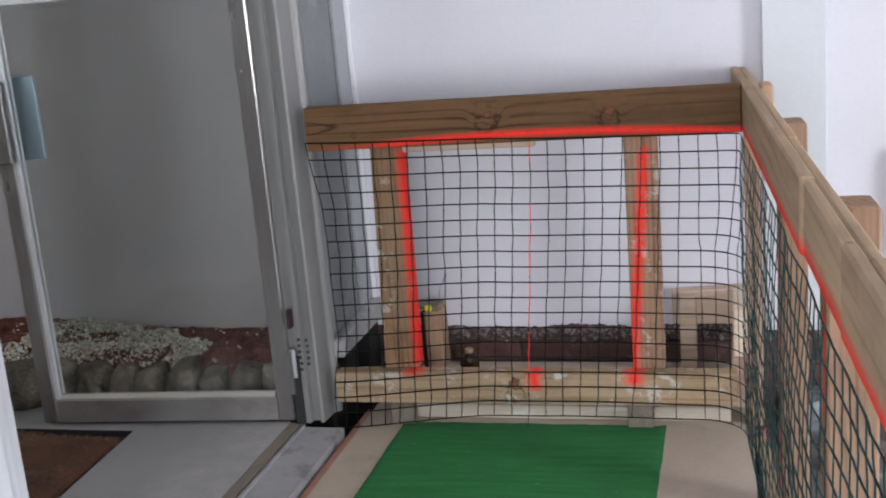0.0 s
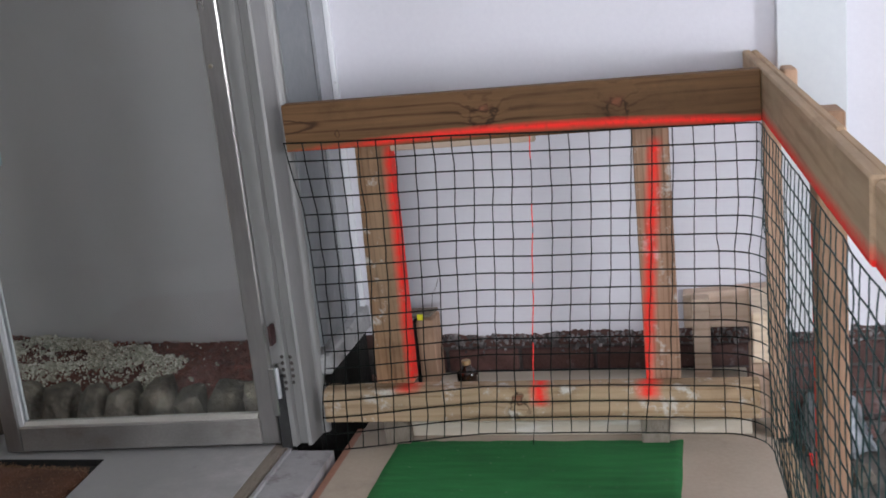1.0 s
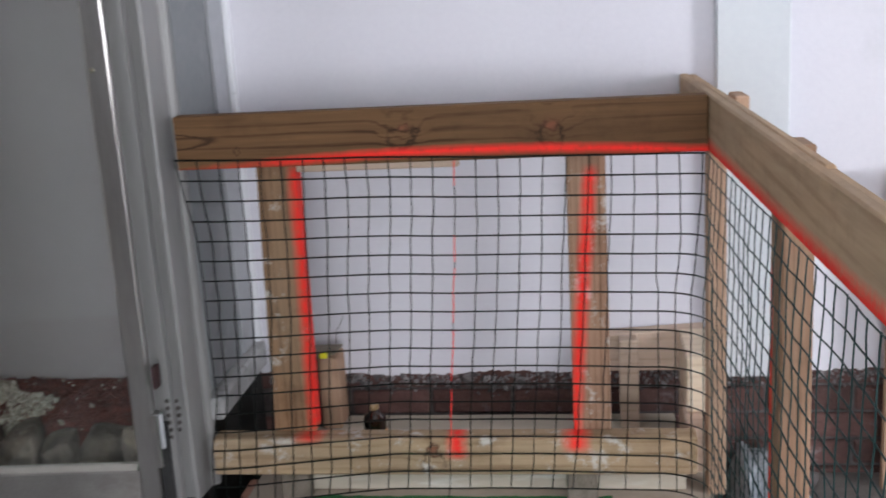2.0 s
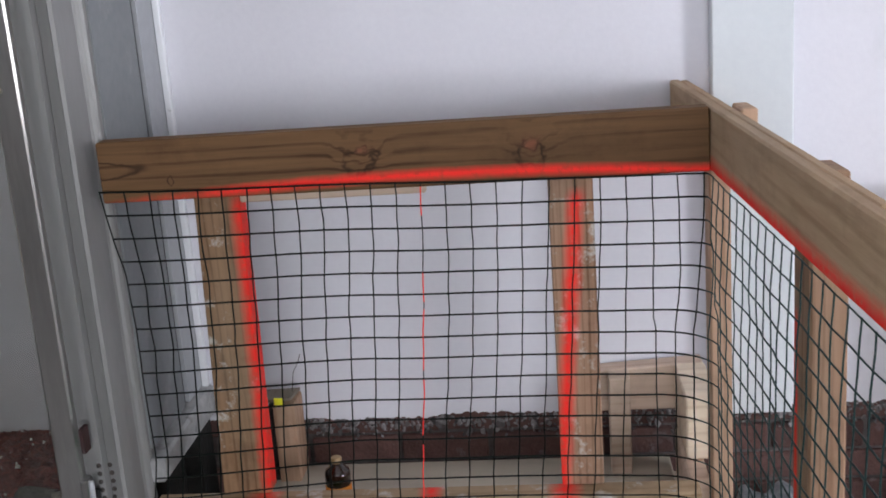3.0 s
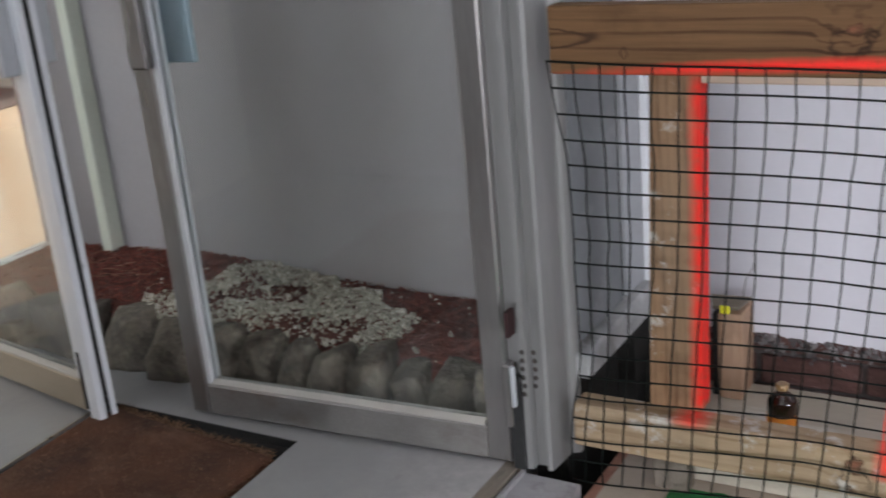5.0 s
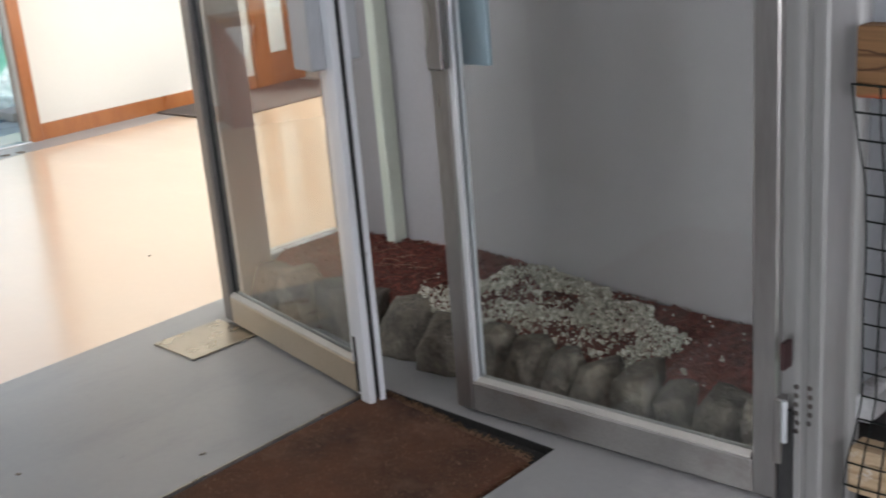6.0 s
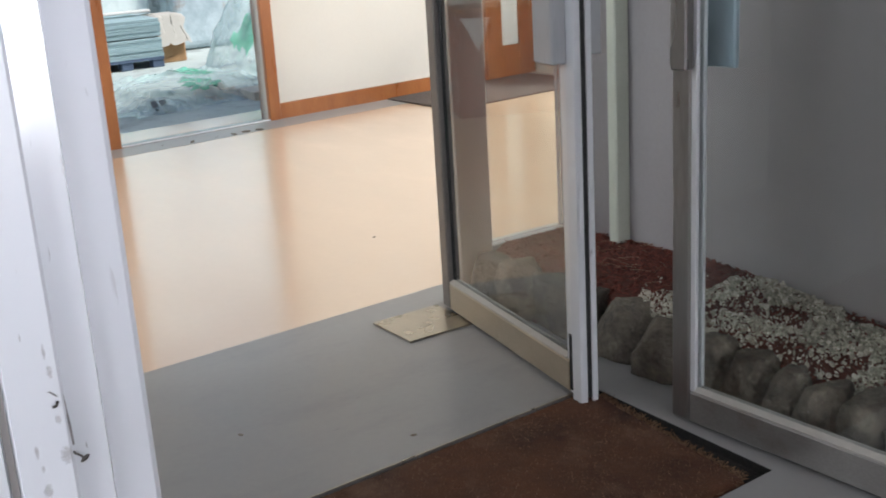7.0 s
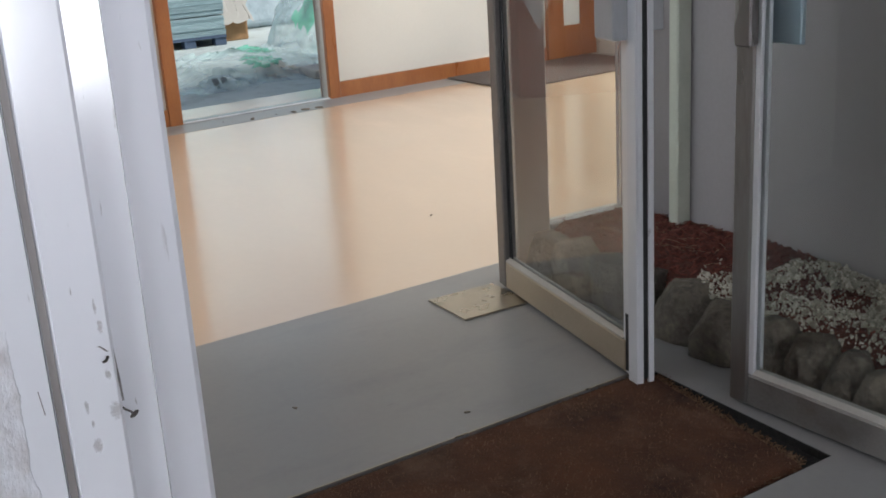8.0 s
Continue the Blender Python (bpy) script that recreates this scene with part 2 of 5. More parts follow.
def peeling_paint():
    """White gloss with sparse upright cracks, chips and, low on the outer face, a sheet of blistered old paint."""
    m, nt, b, p = start("peeling_white_gloss")
    sep = nt.nodes.new("ShaderNodeSeparateXYZ")
    put(nt, sep.inputs[0], p)
    y, z = sep.outputs[1], sep.outputs[2]
    v = stretched(nt, p, (1, 1, 0.35))
    col = blend(nt, span(nt, noise_tex(nt, v, 9, 5), 0.35, 0.65), (0.74, 0.765, 0.82), (0.78, 0.80, 0.85))
    tick = calc(nt, "MULTIPLY", span(nt, noise_tex(nt, stretched(nt, p, (240, 240, 45)), 1.0, 2), 0.71, 0.77), span(nt, noise_tex(nt, p, 26, 2), 0.50, 0.60))
    crack = span(nt, noise_tex(nt, stretched(nt, p, (70, 70, 11)), 1.0, 6, 0.7), 0.62, 0.68)
    fac = calc(nt, "MAXIMUM", tick, calc(nt, "MULTIPLY", crack, calc(nt, "MULTIPLY", span(nt, noise_tex(nt, v, 16, 3), 0.55, 0.64), 0.8)))
    for cy, cz, ry, rz in ((1.361, 0.842, 0.0022, 0.0045), (1.358, 0.869, 0.0010, 0.0040), (1.360, 0.857, 0.0009, 0.0022), (1.3735, 0.886, 0.0016, 0.0026), (1.375, 0.862, 0.0032, 0.0050), (1.373, 0.917, 0.0014, 0.0035), (1.3715, 0.93, 0.0008, 0.0040)):
        dy = calc(nt, "DIVIDE", calc(nt, "SUBTRACT", y, cy), ry)
        dz = calc(nt, "DIVIDE", calc(nt, "SUBTRACT", z, cz), rz)
        r = calc(nt, "ADD", calc(nt, "ADD", calc(nt, "MULTIPLY", dy, dy), calc(nt, "MULTIPLY", dz, dz)), span(nt, noise_tex(nt, p, 420, 3), 0.3, 0.7, -0.7, 0.7))
        fac = calc(nt, "MAXIMUM", fac, span(nt, r, 1.7, 0.2, 0, 0.75))
    rag = noise_tex(nt, p, 30, 4)
    sheet = calc(nt, "MULTIPLY", span(nt, calc(nt, "ADD", y, calc(nt, "MULTIPLY", rag, 0.012)), 1.3270, 1.3262), span(nt, calc(nt, "ADD", z, calc(nt, "MULTIPLY", rag, 0.06)), 0.960, 0.950))
    wave = noise_tex(nt, stretched(nt, p, (1, 1, 0.6)), 85, 5, 0.6)
    col = blend(nt, calc(nt, "MULTIPLY", sheet, span(nt, wave, 0.35, 0.7, 0.1, 0.75)), col, (0.44, 0.42, 0.42))
    put(nt, b.inputs["Base Color"], blend(nt, calc(nt, "MULTIPLY", fac, 0.7), col, (0.26, 0.24, 0.24)))
    put(nt, b.inputs["Roughness"], span(nt, noise_tex(nt, v, 20, 4), 0.3, 0.7, 0.17, 0.235))
    b.inputs["Coat Weight"].default_value = 0.8
    b.inputs["Coat Roughness"].default_value = 0.14
    h = calc(nt, "ADD", calc(nt, "MULTIPLY", noise_tex(nt, v, 30, 4, 0.5), 0.25), calc(nt, "MULTIPLY", fac, -0.8))
    relief(nt, b, calc(nt, "ADD", h, calc(nt, "MULTIPLY", sheet, calc(nt, "MULTIPLY", wave, 3.0))), 0.3, 0.003)
    return m


PEELING = peeling_paint()
BOARD_GREY = surface("grey_board", (0.17, 0.18, 0.19), (0.22, 0.23, 0.24), 5.0, (0.5, 0.7), bump=0.2, fine=40, dirt=(0.30, 0.30, 0.31), dirt_scale=6.0, dirt_cut=(0.58, 0.72))
PANEL_EDGE = surface("pale_grey_board", (0.34, 0.35, 0.37), (0.42, 0.43, 0.45), 5, (0.5, 0.7), bump=0.2, fine=40)
SILL_DIRTY = surface("dirty_sill", (0.30, 0.30, 0.30), (0.48, 0.48, 0.48), 12, (0.6, 0.8), bump=0.4, fine=60, dirt=(0.16, 0.15, 0.14), dirt_scale=14, dirt_cut=(0.55, 0.7))
CREAM = surface("cream_wall", (0.655, 0.622, 0.572), (0.695, 0.662, 0.612), 1.5, (0.7, 0.85), bump=0.06, fine=80)
CEILING = surface("ceiling_paint", (0.76, 0.76, 0.75), (0.80, 0.80, 0.79), 1.2, (0.8, 0.95), bump=0.05)
ALU = surface("anodised_aluminium", (0.30, 0.288, 0.28), (0.385, 0.372, 0.362), 7, (0.24, 0.36), metal=0.85, bump=0.05, fine=140, stretch=(1, 1, 0.15), dirt=(0.17, 0.14, 0.12), dirt_scale=4.0, dirt_cut=(0.54, 0.74))
ALU_LIGHT = surface("pale_frame_paint", (0.215, 0.21, 0.208), (0.265, 0.26, 0.256), 5, (0.35, 0.5), metal=0.1, bump=0.08, fine=90, stretch=(1, 1, 0.2), dirt=(0.22, 0.21, 0.20), dirt_scale=5.0, dirt_cut=(0.6, 0.78))
PALE_ALU = surface("pale_grey_aluminium", (0.38, 0.39, 0.41), (0.47, 0.48, 0.50), 5, (0.35, 0.5), metal=0.1, bump=0.08, fine=90, stretch=(1, 1, 0.2))
WARM_ALU = surface("warm_white_aluminium", (0.44, 0.415, 0.38), (0.52, 0.49, 0.45), 7, (0.35, 0.5), metal=0.2, bump=0.05)
KICK = surface("scuffed_kick_rail", (0.27, 0.255, 0.245), (0.36, 0.345, 0.33), 7, (0.32, 0.5), metal=0.6, bump=0.05, fine=140, stretch=(1, 1, 1.5), dirt=(0.17, 0.13, 0.115), dirt_scale=2.6, dirt_cut=(0.50, 0.72))
# The warm tint paints the peach floor's reflection into the rail's colour.
KICK_FLOOR_TINT = surface("floor_tinted_kick_rail", (0.41, 0.345, 0.26), (0.49, 0.42, 0.325), 6, (0.3, 0.45), metal=0.45, bump=0.05, fine=140, stretch=(1, 1, 1.5), dirt=(0.28, 0.22, 0.165), dirt_scale=3.2, dirt_cut=(0.54, 0.74))
STEEL_PLATE = surface("brushed_plate", (0.36, 0.32, 0.255), (0.47, 0.43, 0.36), 9, (0.22, 0.38), metal=0.9, bump=0.1, fine=150, dirt=(0.34, 0.30, 0.235), dirt_scale=8, dirt_cut=(0.55, 0.8))
DARK_STEEL = surface("dark_steel", (0.04, 0.04, 0.04), (0.12, 0.10, 0.09), 20, (0.4, 0.6), metal=0.6)
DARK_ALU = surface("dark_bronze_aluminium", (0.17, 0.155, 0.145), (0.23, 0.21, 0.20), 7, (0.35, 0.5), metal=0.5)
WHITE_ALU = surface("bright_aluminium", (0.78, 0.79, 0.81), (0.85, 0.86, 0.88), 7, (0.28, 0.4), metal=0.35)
RUBBER = surface("black_rubber", (0.012, 0.012, 0.013), (0.03, 0.03, 0.03), 20, (0.5, 0.7))
BLUE_PLATE = surface("blue_grey_plate", (0.30, 0.40, 0.46), (0.36, 0.46, 0.52), 6, (0.35, 0.5), metal=0.3)
LINO_ORANGE = surface("peach_linoleum", (0.745, 0.535, 0.370), (0.785, 0.570, 0.400), 0.8, (0.27, 0.33), bump=0, fine=30, coat=1.0)


def wavy(m, scale, strength, coat):
    """Sheet flooring is never quite flat: a faint swell that breaks up its reflections, and worn patches in its gloss."""
    nt = m.node_tree
    b = nt.nodes["Principled BSDF"]
    p = nt.nodes.new("ShaderNodeNewGeometry").outputs["Position"]
    swell = calc(nt, "ADD", noise_tex(nt, p, scale, 4, 0.55), calc(nt, "MULTIPLY", noise_tex(nt, p, scale * 6, 3), 0.12))
    relief(nt, b, swell, strength, 0.02)
    if coat:
        put(nt, b.inputs["Coat Roughness"], span(nt, noise_tex(nt, stretched(nt, p, (1.0, 2.2, 1.0)), 1.7, 5, 0.6), 0.35, 0.7, 0.12, 0.25))


wavy(LINO_ORANGE, 2.2, 0.10, True)
LINO_ORANGE.node_tree.nodes["Principled BSDF"].inputs["Coat IOR"].default_value = 1.75


def worn_lino():
    """Grey sheet flooring with cloudy wear, faint scuffs and dry plaster dust trodden in by the doorway."""
    m, nt, b, p = start("grey_linoleum")
    cloud, speck = noise_tex(nt, p, 2.6, 6), noise_tex(nt, p, 50, 3)
    col = blend(nt, span(nt, calc(nt, "ADD", calc(nt, "MULTIPLY", cloud, 0.7), calc(nt, "MULTIPLY", speck, 0.3)), 0.35, 0.65), (0.286, 0.281, 0.279), (0.318, 0.311, 0.306))
    wear = noise_tex(nt, stretched(nt, p, (2.2, 1.0, 1.0)), 3.1, 7, 0.65)
    col = blend(nt, span(nt, wear, 0.52, 0.74, 0, 0.55), col, (0.228, 0.229, 0.236))
    x = nt.nodes.new("ShaderNodeSeparateXYZ")
    put(nt, x.inputs[0], p)
    near = span(nt, calc(nt, "ADD", x.outputs[0], span(nt, noise_tex(nt, p, 4.0, 6, 0.7), 0.3, 0.7, -0.17, 0.17)), -1.42, -1.16)
    dust = calc(nt, "MULTIPLY", near, span(nt, noise_tex(nt, p, 11.0, 8, 0.75), 0.40, 0.62, 0.15, 0.9))
    col = blend(nt, dust, col, (0.47, 0.45, 0.45))
    scuff = noise_tex(nt, stretched(nt, p, (26.0, 5.0, 1.0)), 1.0, 4, 0.7)
    col = blend(nt, span(nt, scuff, 0.66, 0.74, 0, 0.4), col, (0.13, 0.125, 0.12))
    put(nt, b.inputs["Base Color"], col)
    put(nt, b.inputs["Roughness"], calc(nt, "ADD", span(nt, cloud, 0.3, 0.7, 0.30, 0.40), calc(nt, "MULTIPLY", dust, 0.35)))
    return m


LINO_GREY = worn_lino()
COIR = surface("coir", (0.040, 0.015, 0.008), (0.165, 0.064, 0.030), 4.2, (0.9, 1.0), bump=1.0, fine=260, dirt=(0.22, 0.125, 0.078), dirt_scale=5.0, dirt_cut=(0.52, 0.80))
DARK_MAT = surface("dark_ribbed_mat", (0.07, 0.055, 0.05), (0.12, 0.095, 0.085), 4.0, (0.9, 1.0), bump=0.8, fine=180)
# Near-black tone: the shade of narrow gaps put into the colour.
WELL_SHADE = surface("well_shade", (0.008, 0.0075, 0.007), (0.02, 0.018, 0.016), 20, (0.9, 1.0), bump=0.6)
CONCRETE = surface("dusty_concrete", (0.10, 0.088, 0.08), (0.17, 0.15, 0.14), 9, (0.85, 0.95), bump=0.8, fine=70, dirt=(0.32, 0.30, 0.29), dirt_scale=9, dirt_cut=(0.6, 0.75))
LEAD = surface("grey_threshold_sheet", (0.33, 0.32, 0.33), (0.42, 0.41, 0.42), 8, (0.5, 0.7), metal=0.15, bump=0.3, fine=50, dirt=(0.19, 0.17, 0.165), dirt_scale=9, dirt_cut=(0.52, 0.68))
WORN_WOOD = surface("worn_threshold_wood", (0.16, 0.13, 0.10), (0.27, 0.23, 0.19), 12, (0.8, 0.95), bump=0.5, fine=90, stretch=(3, 0.5, 1), dirt=(0.05, 0.04, 0.035), dirt_scale=12)
PLY = surface("pale_board", (0.40, 0.33, 0.262), (0.47, 0.395, 0.32), 5, (0.6, 0.8), bump=0.15, fine=80, dirt=(0.34, 0.28, 0.22), dirt_scale=4)
BASE_PLY = surface("dusty_base_plank", (0.46, 0.41, 0.33), (0.55, 0.49, 0.40), 7, (0.7, 0.85), bump=0.2, fine=80, stretch=(0.4, 3, 3), dirt=(0.62, 0.60, 0.55), dirt_scale=9, dirt_cut=(0.58, 0.72))
REDWOOD = surface("reddish_lipping", (0.36, 0.17, 0.12), (0.46, 0.24, 0.17), 14, (0.6, 0.8), bump=0.2, fine=80)
NET = surface("dark_green_net", (0.003, 0.005, 0.004), (0.005, 0.008, 0.007), 30, (0.4, 0.55))
NET_GREEN = surface("sea_green_net", (0.012, 0.034, 0.034), (0.020, 0.048, 0.046), 30, (0.35, 0.5))
for _m in (NET, NET_GREEN):
    _m.node_tree.nodes["Principled BSDF"].inputs["Specular IOR Level"].default_value = 0.15
RED_PAINT = surface("red_spray", (0.92, 0.03, 0.025), (0.97, 0.05, 0.04), 30, (0.5, 0.6))
ORANGE_WOOD = surface("varnished_orange_wood", (0.27, 0.085, 0.026), (0.40, 0.145, 0.045), 3.0, (0.25, 0.4), bump=0.1, fine=60, stretch=(3, 3, 0.6))
BRICK = surface("sooty_brick", (0.085, 0.042, 0.038), (0.150, 0.078, 0.068), 16, (0.85, 0.95), bump=0.9, fine=110, dirt=(0.26, 0.23, 0.23), dirt_scale=13, dirt_cut=(0.60, 0.74), vary=0.25)
MORTAR = surface("old_mortar", (0.085, 0.072, 0.07), (0.15, 0.13, 0.125), 20, (0.9, 1.0), bump=0.9, fine=130)
STONE = surface("grey_brown_stone", (0.055, 0.046, 0.037), (0.20, 0.168, 0.132), 14, (0.75, 0.95), bump=1.3, fine=75, dirt=(0.27, 0.235, 0.185), dirt_scale=18, dirt_cut=(0.56, 0.72), vary=0.25)
SOIL = surface("red_brown_soil", (0.085, 0.03, 0.022), (0.15, 0.05, 0.036), 20, (0.9, 1.0), bump=1.0, fine=150)
GLASS = glass("door_glass", haze=0.03)
GLASS_SCREEN = glass("screen_glass", haze=0.02)
AMBER = surface("dark_amber_glass", (0.018, 0.006, 0.004), (0.028, 0.010, 0.005), 10, (0.05, 0.1), bump=0, coat=0.5)
CAP = surface("bottle_cap", (0.25, 0.16, 0.07), (0.33, 0.22, 0.10), 20, (0.3, 0.4))
LABEL = surface("orange_label", (0.80, 0.25, 0.02), (0.86, 0.32, 0.04), 20, (0.5, 0.6))
YELLOW = surface("yellow_tag", (0.85, 0.80, 0.02), (0.9, 0.85, 0.05), 20, (0.5, 0.6))
CLEAR_FILM = plastic_film("clear_plastic_film", (0.62, 0.76, 0.76), (0.56, 0.74, 0.72), 0.76)
GREEN_FILM = plastic_film("green_printed_film", (0.12, 0.46, 0.31), (0.20, 0.56, 0.42), 0.42)
WHITE_WRAP = surface("white_wrap", (0.70, 0.80, 0.80), (0.80, 0.88, 0.88), 6, (0.2, 0.35), bump=0.5, fine=20)
GREEN_PRINT = surface("green_print", (0.03, 0.40, 0.22), (0.05, 0.48, 0.28), 10, (0.4, 0.5))
PANEL_BLUE = surface("blue_grey_sheet", (0.22, 0.32, 0.35), (0.34, 0.46, 0.49), 12, (0.5, 0.7), stretch=(1, 1, 9), vary=0.2)
CARD = surface("brown_cardboard", (0.34, 0.19, 0.09), (0.44, 0.26, 0.13), 10, (0.8, 0.9))
PALLET_BLUE = surface("blue_pallet", (0.045, 0.075, 0.13), (0.08, 0.115, 0.18), 10, (0.7, 0.8))
YARD = surface("yard_concrete", (0.40, 0.465, 0.455), (0.52, 0.575, 0.56), 3, (0.7, 0.9), bump=0.2, dirt=(0.30, 0.33, 0.32), dirt_scale=3.5, dirt_cut=(0.52, 0.68))


def flecks(name, c1, c2, rough):
    """Loose chips, each with a tone of its own."""
    m, nt, b, p = start(name)
    g = nt.nodes.new("ShaderNodeNewGeometry")
    col = blend(nt, g.outputs["Random Per Island"], c1, c2)
    put(nt, b.inputs["Base Color"], blend(nt, span(nt, noise_tex(nt, p, 120, 3), 0.4, 0.7, 0, 0.5), col, c1))
    b.inputs["Roughness"].default_value = rough
    return m


MULCH = flecks("red_bark", (0.085, 0.020, 0.014), (0.24, 0.065, 0.045), 0.9)
PEBBLE = flecks("white_gravel", (0.27, 0.24, 0.185), (0.72, 0.67, 0.57), 0.75)


def turf_material():
    m, nt, b, p = start("green_carpet")
    streak = noise_tex(nt, stretched(nt, p, (5, 46, 1)), 1.0, 4)
    pile = noise_tex(nt, p, 420.0, 2)
    col = blend(nt, span(nt, streak, 0.35, 0.7), (0.013, 0.165, 0.040), (0.024, 0.245, 0.060))
    col = blend(nt, span(nt, pile, 0.35, 0.7, 0, 0.6), col, (0.006, 0.09, 0.02))
    col = blend(nt, span(nt, noise_tex(nt, p, 7.0, 6, 0.65), 0.52, 0.72, 0, 0.55), col, (0.012, 0.11, 0.035))
    col = blend(nt, span(nt, noise_tex(nt, p, 95.0, 1), 0.76, 0.80, 0, 0.7), col, (0.30, 0.36, 0.28))
    put(nt, b.inputs["Base Color"], col)
    b.inputs["Roughness"].default_value = 0.95
    relief(nt, b, calc(nt, "ADD", pile, streak), 0.9, 0.004)
    return m


TURF = turf_material()
RAIL_TOP = timber("rail_timber", "x", (0.180, 0.096, 0.043), (0.060, 0.027, 0.011), knots=((-0.513, 0.869), (-0.194, 0.866)), eyes=((-1.022, 0.851, 0.080, 0.017), (-0.885, 0.826, 0.006, 0.011)), spray=(("z", 0.811, 0.0, 0.0070, -0.70, 1),), stain=(0.100, 0.054, 0.025), pitch=0.026)
RAIL_LOW = timber("low_rail_timber", "x", knots=((-0.487, 0.112),), light=(0.45, 0.325, 0.205), dark=(0.27, 0.175, 0.095), spray=(("x", -0.785, 0, 0.02, 0.125, 0.3), ("x", -0.435, 0.0, 0.014, 0.085, 0.3), ("x", -0.160, 0, 0.018, 0.10, 0.3)), pitch=0.03, smear=0.545)
RAIL_SIDE = timber("side_rail_timber", "y", (0.52, 0.365, 0.235), (0.37, 0.24, 0.145), spray=(("z", 0.790, 0.0, 0.014, -9, 1),), pitch=0.035)
POST_A = timber("post_timber_a", "z", (0.32, 0.178, 0.095), (0.135, 0.064, 0.028), spray=(("x", -0.776, 0.009, 0.0115, 0.14, 0.79),), smear=0.57, round_edge=True)
POST_B = timber("post_timber_b", "z", (0.42, 0.25, 0.17), (0.20, 0.108, 0.063), spray=(("x", -0.1765, 0.084, 0.0105, 0.12, 0.765),), smear=0.555)
POST = timber("post_timber", "z", (0.49, 0.325, 0.225), (0.35, 0.21, 0.135), pitch=0.024)
POST_RED = timber("post_timber_red", "z", (0.42, 0.26, 0.17), (0.26, 0.15, 0.09), spray=(("y", 2.635, 0, 0.007, 0.0, 0.66), ("y", 1.90, 0, 0.008, 0.0, 0.7)))
# Lighter copy of the offcut timber: light on the upper block, as colour.
LIT_OFFCUT = timber("lit_offcut_timber", "x", (0.80, 0.68, 0.53), (0.68, 0.54, 0.40), pitch=0.03)
OFFCUT = timber("offcut_timber", "x", (0.70, 0.55, 0.44), (0.57, 0.42, 0.32), pitch=0.03)

# ---- mesh helpers ----


def box(bm, lo, hi, bevel=0.0, seg=1):
    """An upright box between two corners, its edges rounded."""
    r = bmesh.ops.create_cube(bm, size=1.0)
    vs = r["verts"]
    for v in vs:
        v.co = Vector([(a + b) / 2 + c * (b - a) for a, b, c in zip(lo, hi, v.co)])
    if bevel:
        es = list({e for v in vs for e in v.link_edges})
        bmesh.ops.bevel(bm, geom=es, offset=bevel, segments=seg, affect="EDGES", profile=0.5)
    return bm


def boxes(*specs):
    bm = bmesh.new()
    for s in specs:
        box(bm, *s)
    return bm


def extruded(profile, z0, z1):
    """An upright moulding with the plan given as (x, y) corners."""
    bm = bmesh.new()
    low = [bm.verts.new((x, y, z0)) for x, y in profile]
    top = [bm.verts.new((x, y, z1)) for x, y in profile]
    n = len(profile)
    for i in range(n):
        bm.faces.new((low[i], low[(i + 1) % n], top[(i + 1) % n], top[i]))
    bm.faces.new(top), bm.faces.new(low[::-1])
    bmesh.ops.recalc_face_normals(bm, faces=bm.faces)
    return bm


def lathe(profile, n=24):
    bm = bmesh.new()
    rings = [[bm.verts.new((r * math.cos(2 * math.pi * i / n), r * math.sin(2 * math.pi * i / n), z)) for i in range(n)] for r, z in profile]
    for a, b in zip(rings, rings[1:]):
        for i in range(n):
            f = bm.faces.new((a[i], a[(i + 1) % n], b[(i + 1) % n], b[i]))
            f.smooth = True
    bm.faces.new(rings[0][::-1]), bm.faces.new(rings[-1])
    return bm


def tube(bm, pts, r, n=4):
    """A thin strand along a run of points."""
    rings = []
    for i, p in enumerate(pts):
        d = (pts[min(i + 1, len(pts) - 1)] - pts[max(i - 1, 0)]).normalized()
        a = d.orthogonal().normalized() if abs(d.z) > 0.9 else d.cross(Vector((0, 0, 1))).normalized()
        b = d.cross(a)
        rings.append([bm.verts.new(p + r * (math.cos(2 * math.pi * k / n) * a + math.sin(2 * math.pi * k / n) * b)) for k in range(n)])
    for u, v in zip(rings, rings[1:]):
        for k in range(n):
            bm.faces.new((u[k], u[(k + 1) % n], v[(k + 1) % n], v[k])).smooth = True


def moved(bm, m):
    bmesh.ops.transform(bm, matrix=m, verts=bm.verts)
    return bm


def mesh_of(name, bm, material):
    me = bpy.data.meshes.new(name)
    bmesh.ops.recalc_face_normals(bm, faces=bm.faces)
    bm.to_mesh(me)
    bm.free()
    me.materials.append(material)
    return me


def base_of(ob):
    return ob.matrix_basis.copy() if ob.parent is None else base_of(ob.parent) @ ob.matrix_basis


def part(name, bm, material, parent, label=""):
    """One mesh, built in the world's metres, as a part of a thing or of a part."""
    ob = new(name, mesh_of(name, bm, material))
    ob.parent = parent
    ob.matrix_basis = base_of(parent).inverted()
    return tagged(ob, label)


def thing(name, at, label, category, group="", kind=""):
    ob = new(name)
    ob.empty_display_size = 0.05
    ob.location = at
    ob.matrix_basis = Matrix.Translation(at)
    return tagged(ob, label, category, group, kind)


def single(name, bm, material, label, category, group="", kind=""):
    return tagged(new(name, mesh_of(name, bm, material)), label, category, group, kind)


def setting(name, bm, material, label="", category=""):
    return tagged(new(name, mesh_of(name, bm, material)), label, category, "", "structure")


# ---- structure ----
H = 2.5  # ceiling height
# the lobby stands a few degrees askew to the fence
LOBBY = Matrix.Translation((-6.205, 3.05, 0)) @ Matrix.Rotation(math.radians(4.4), 4, "Z") @ Matrix.Translation((6.15, -3.05, 0))


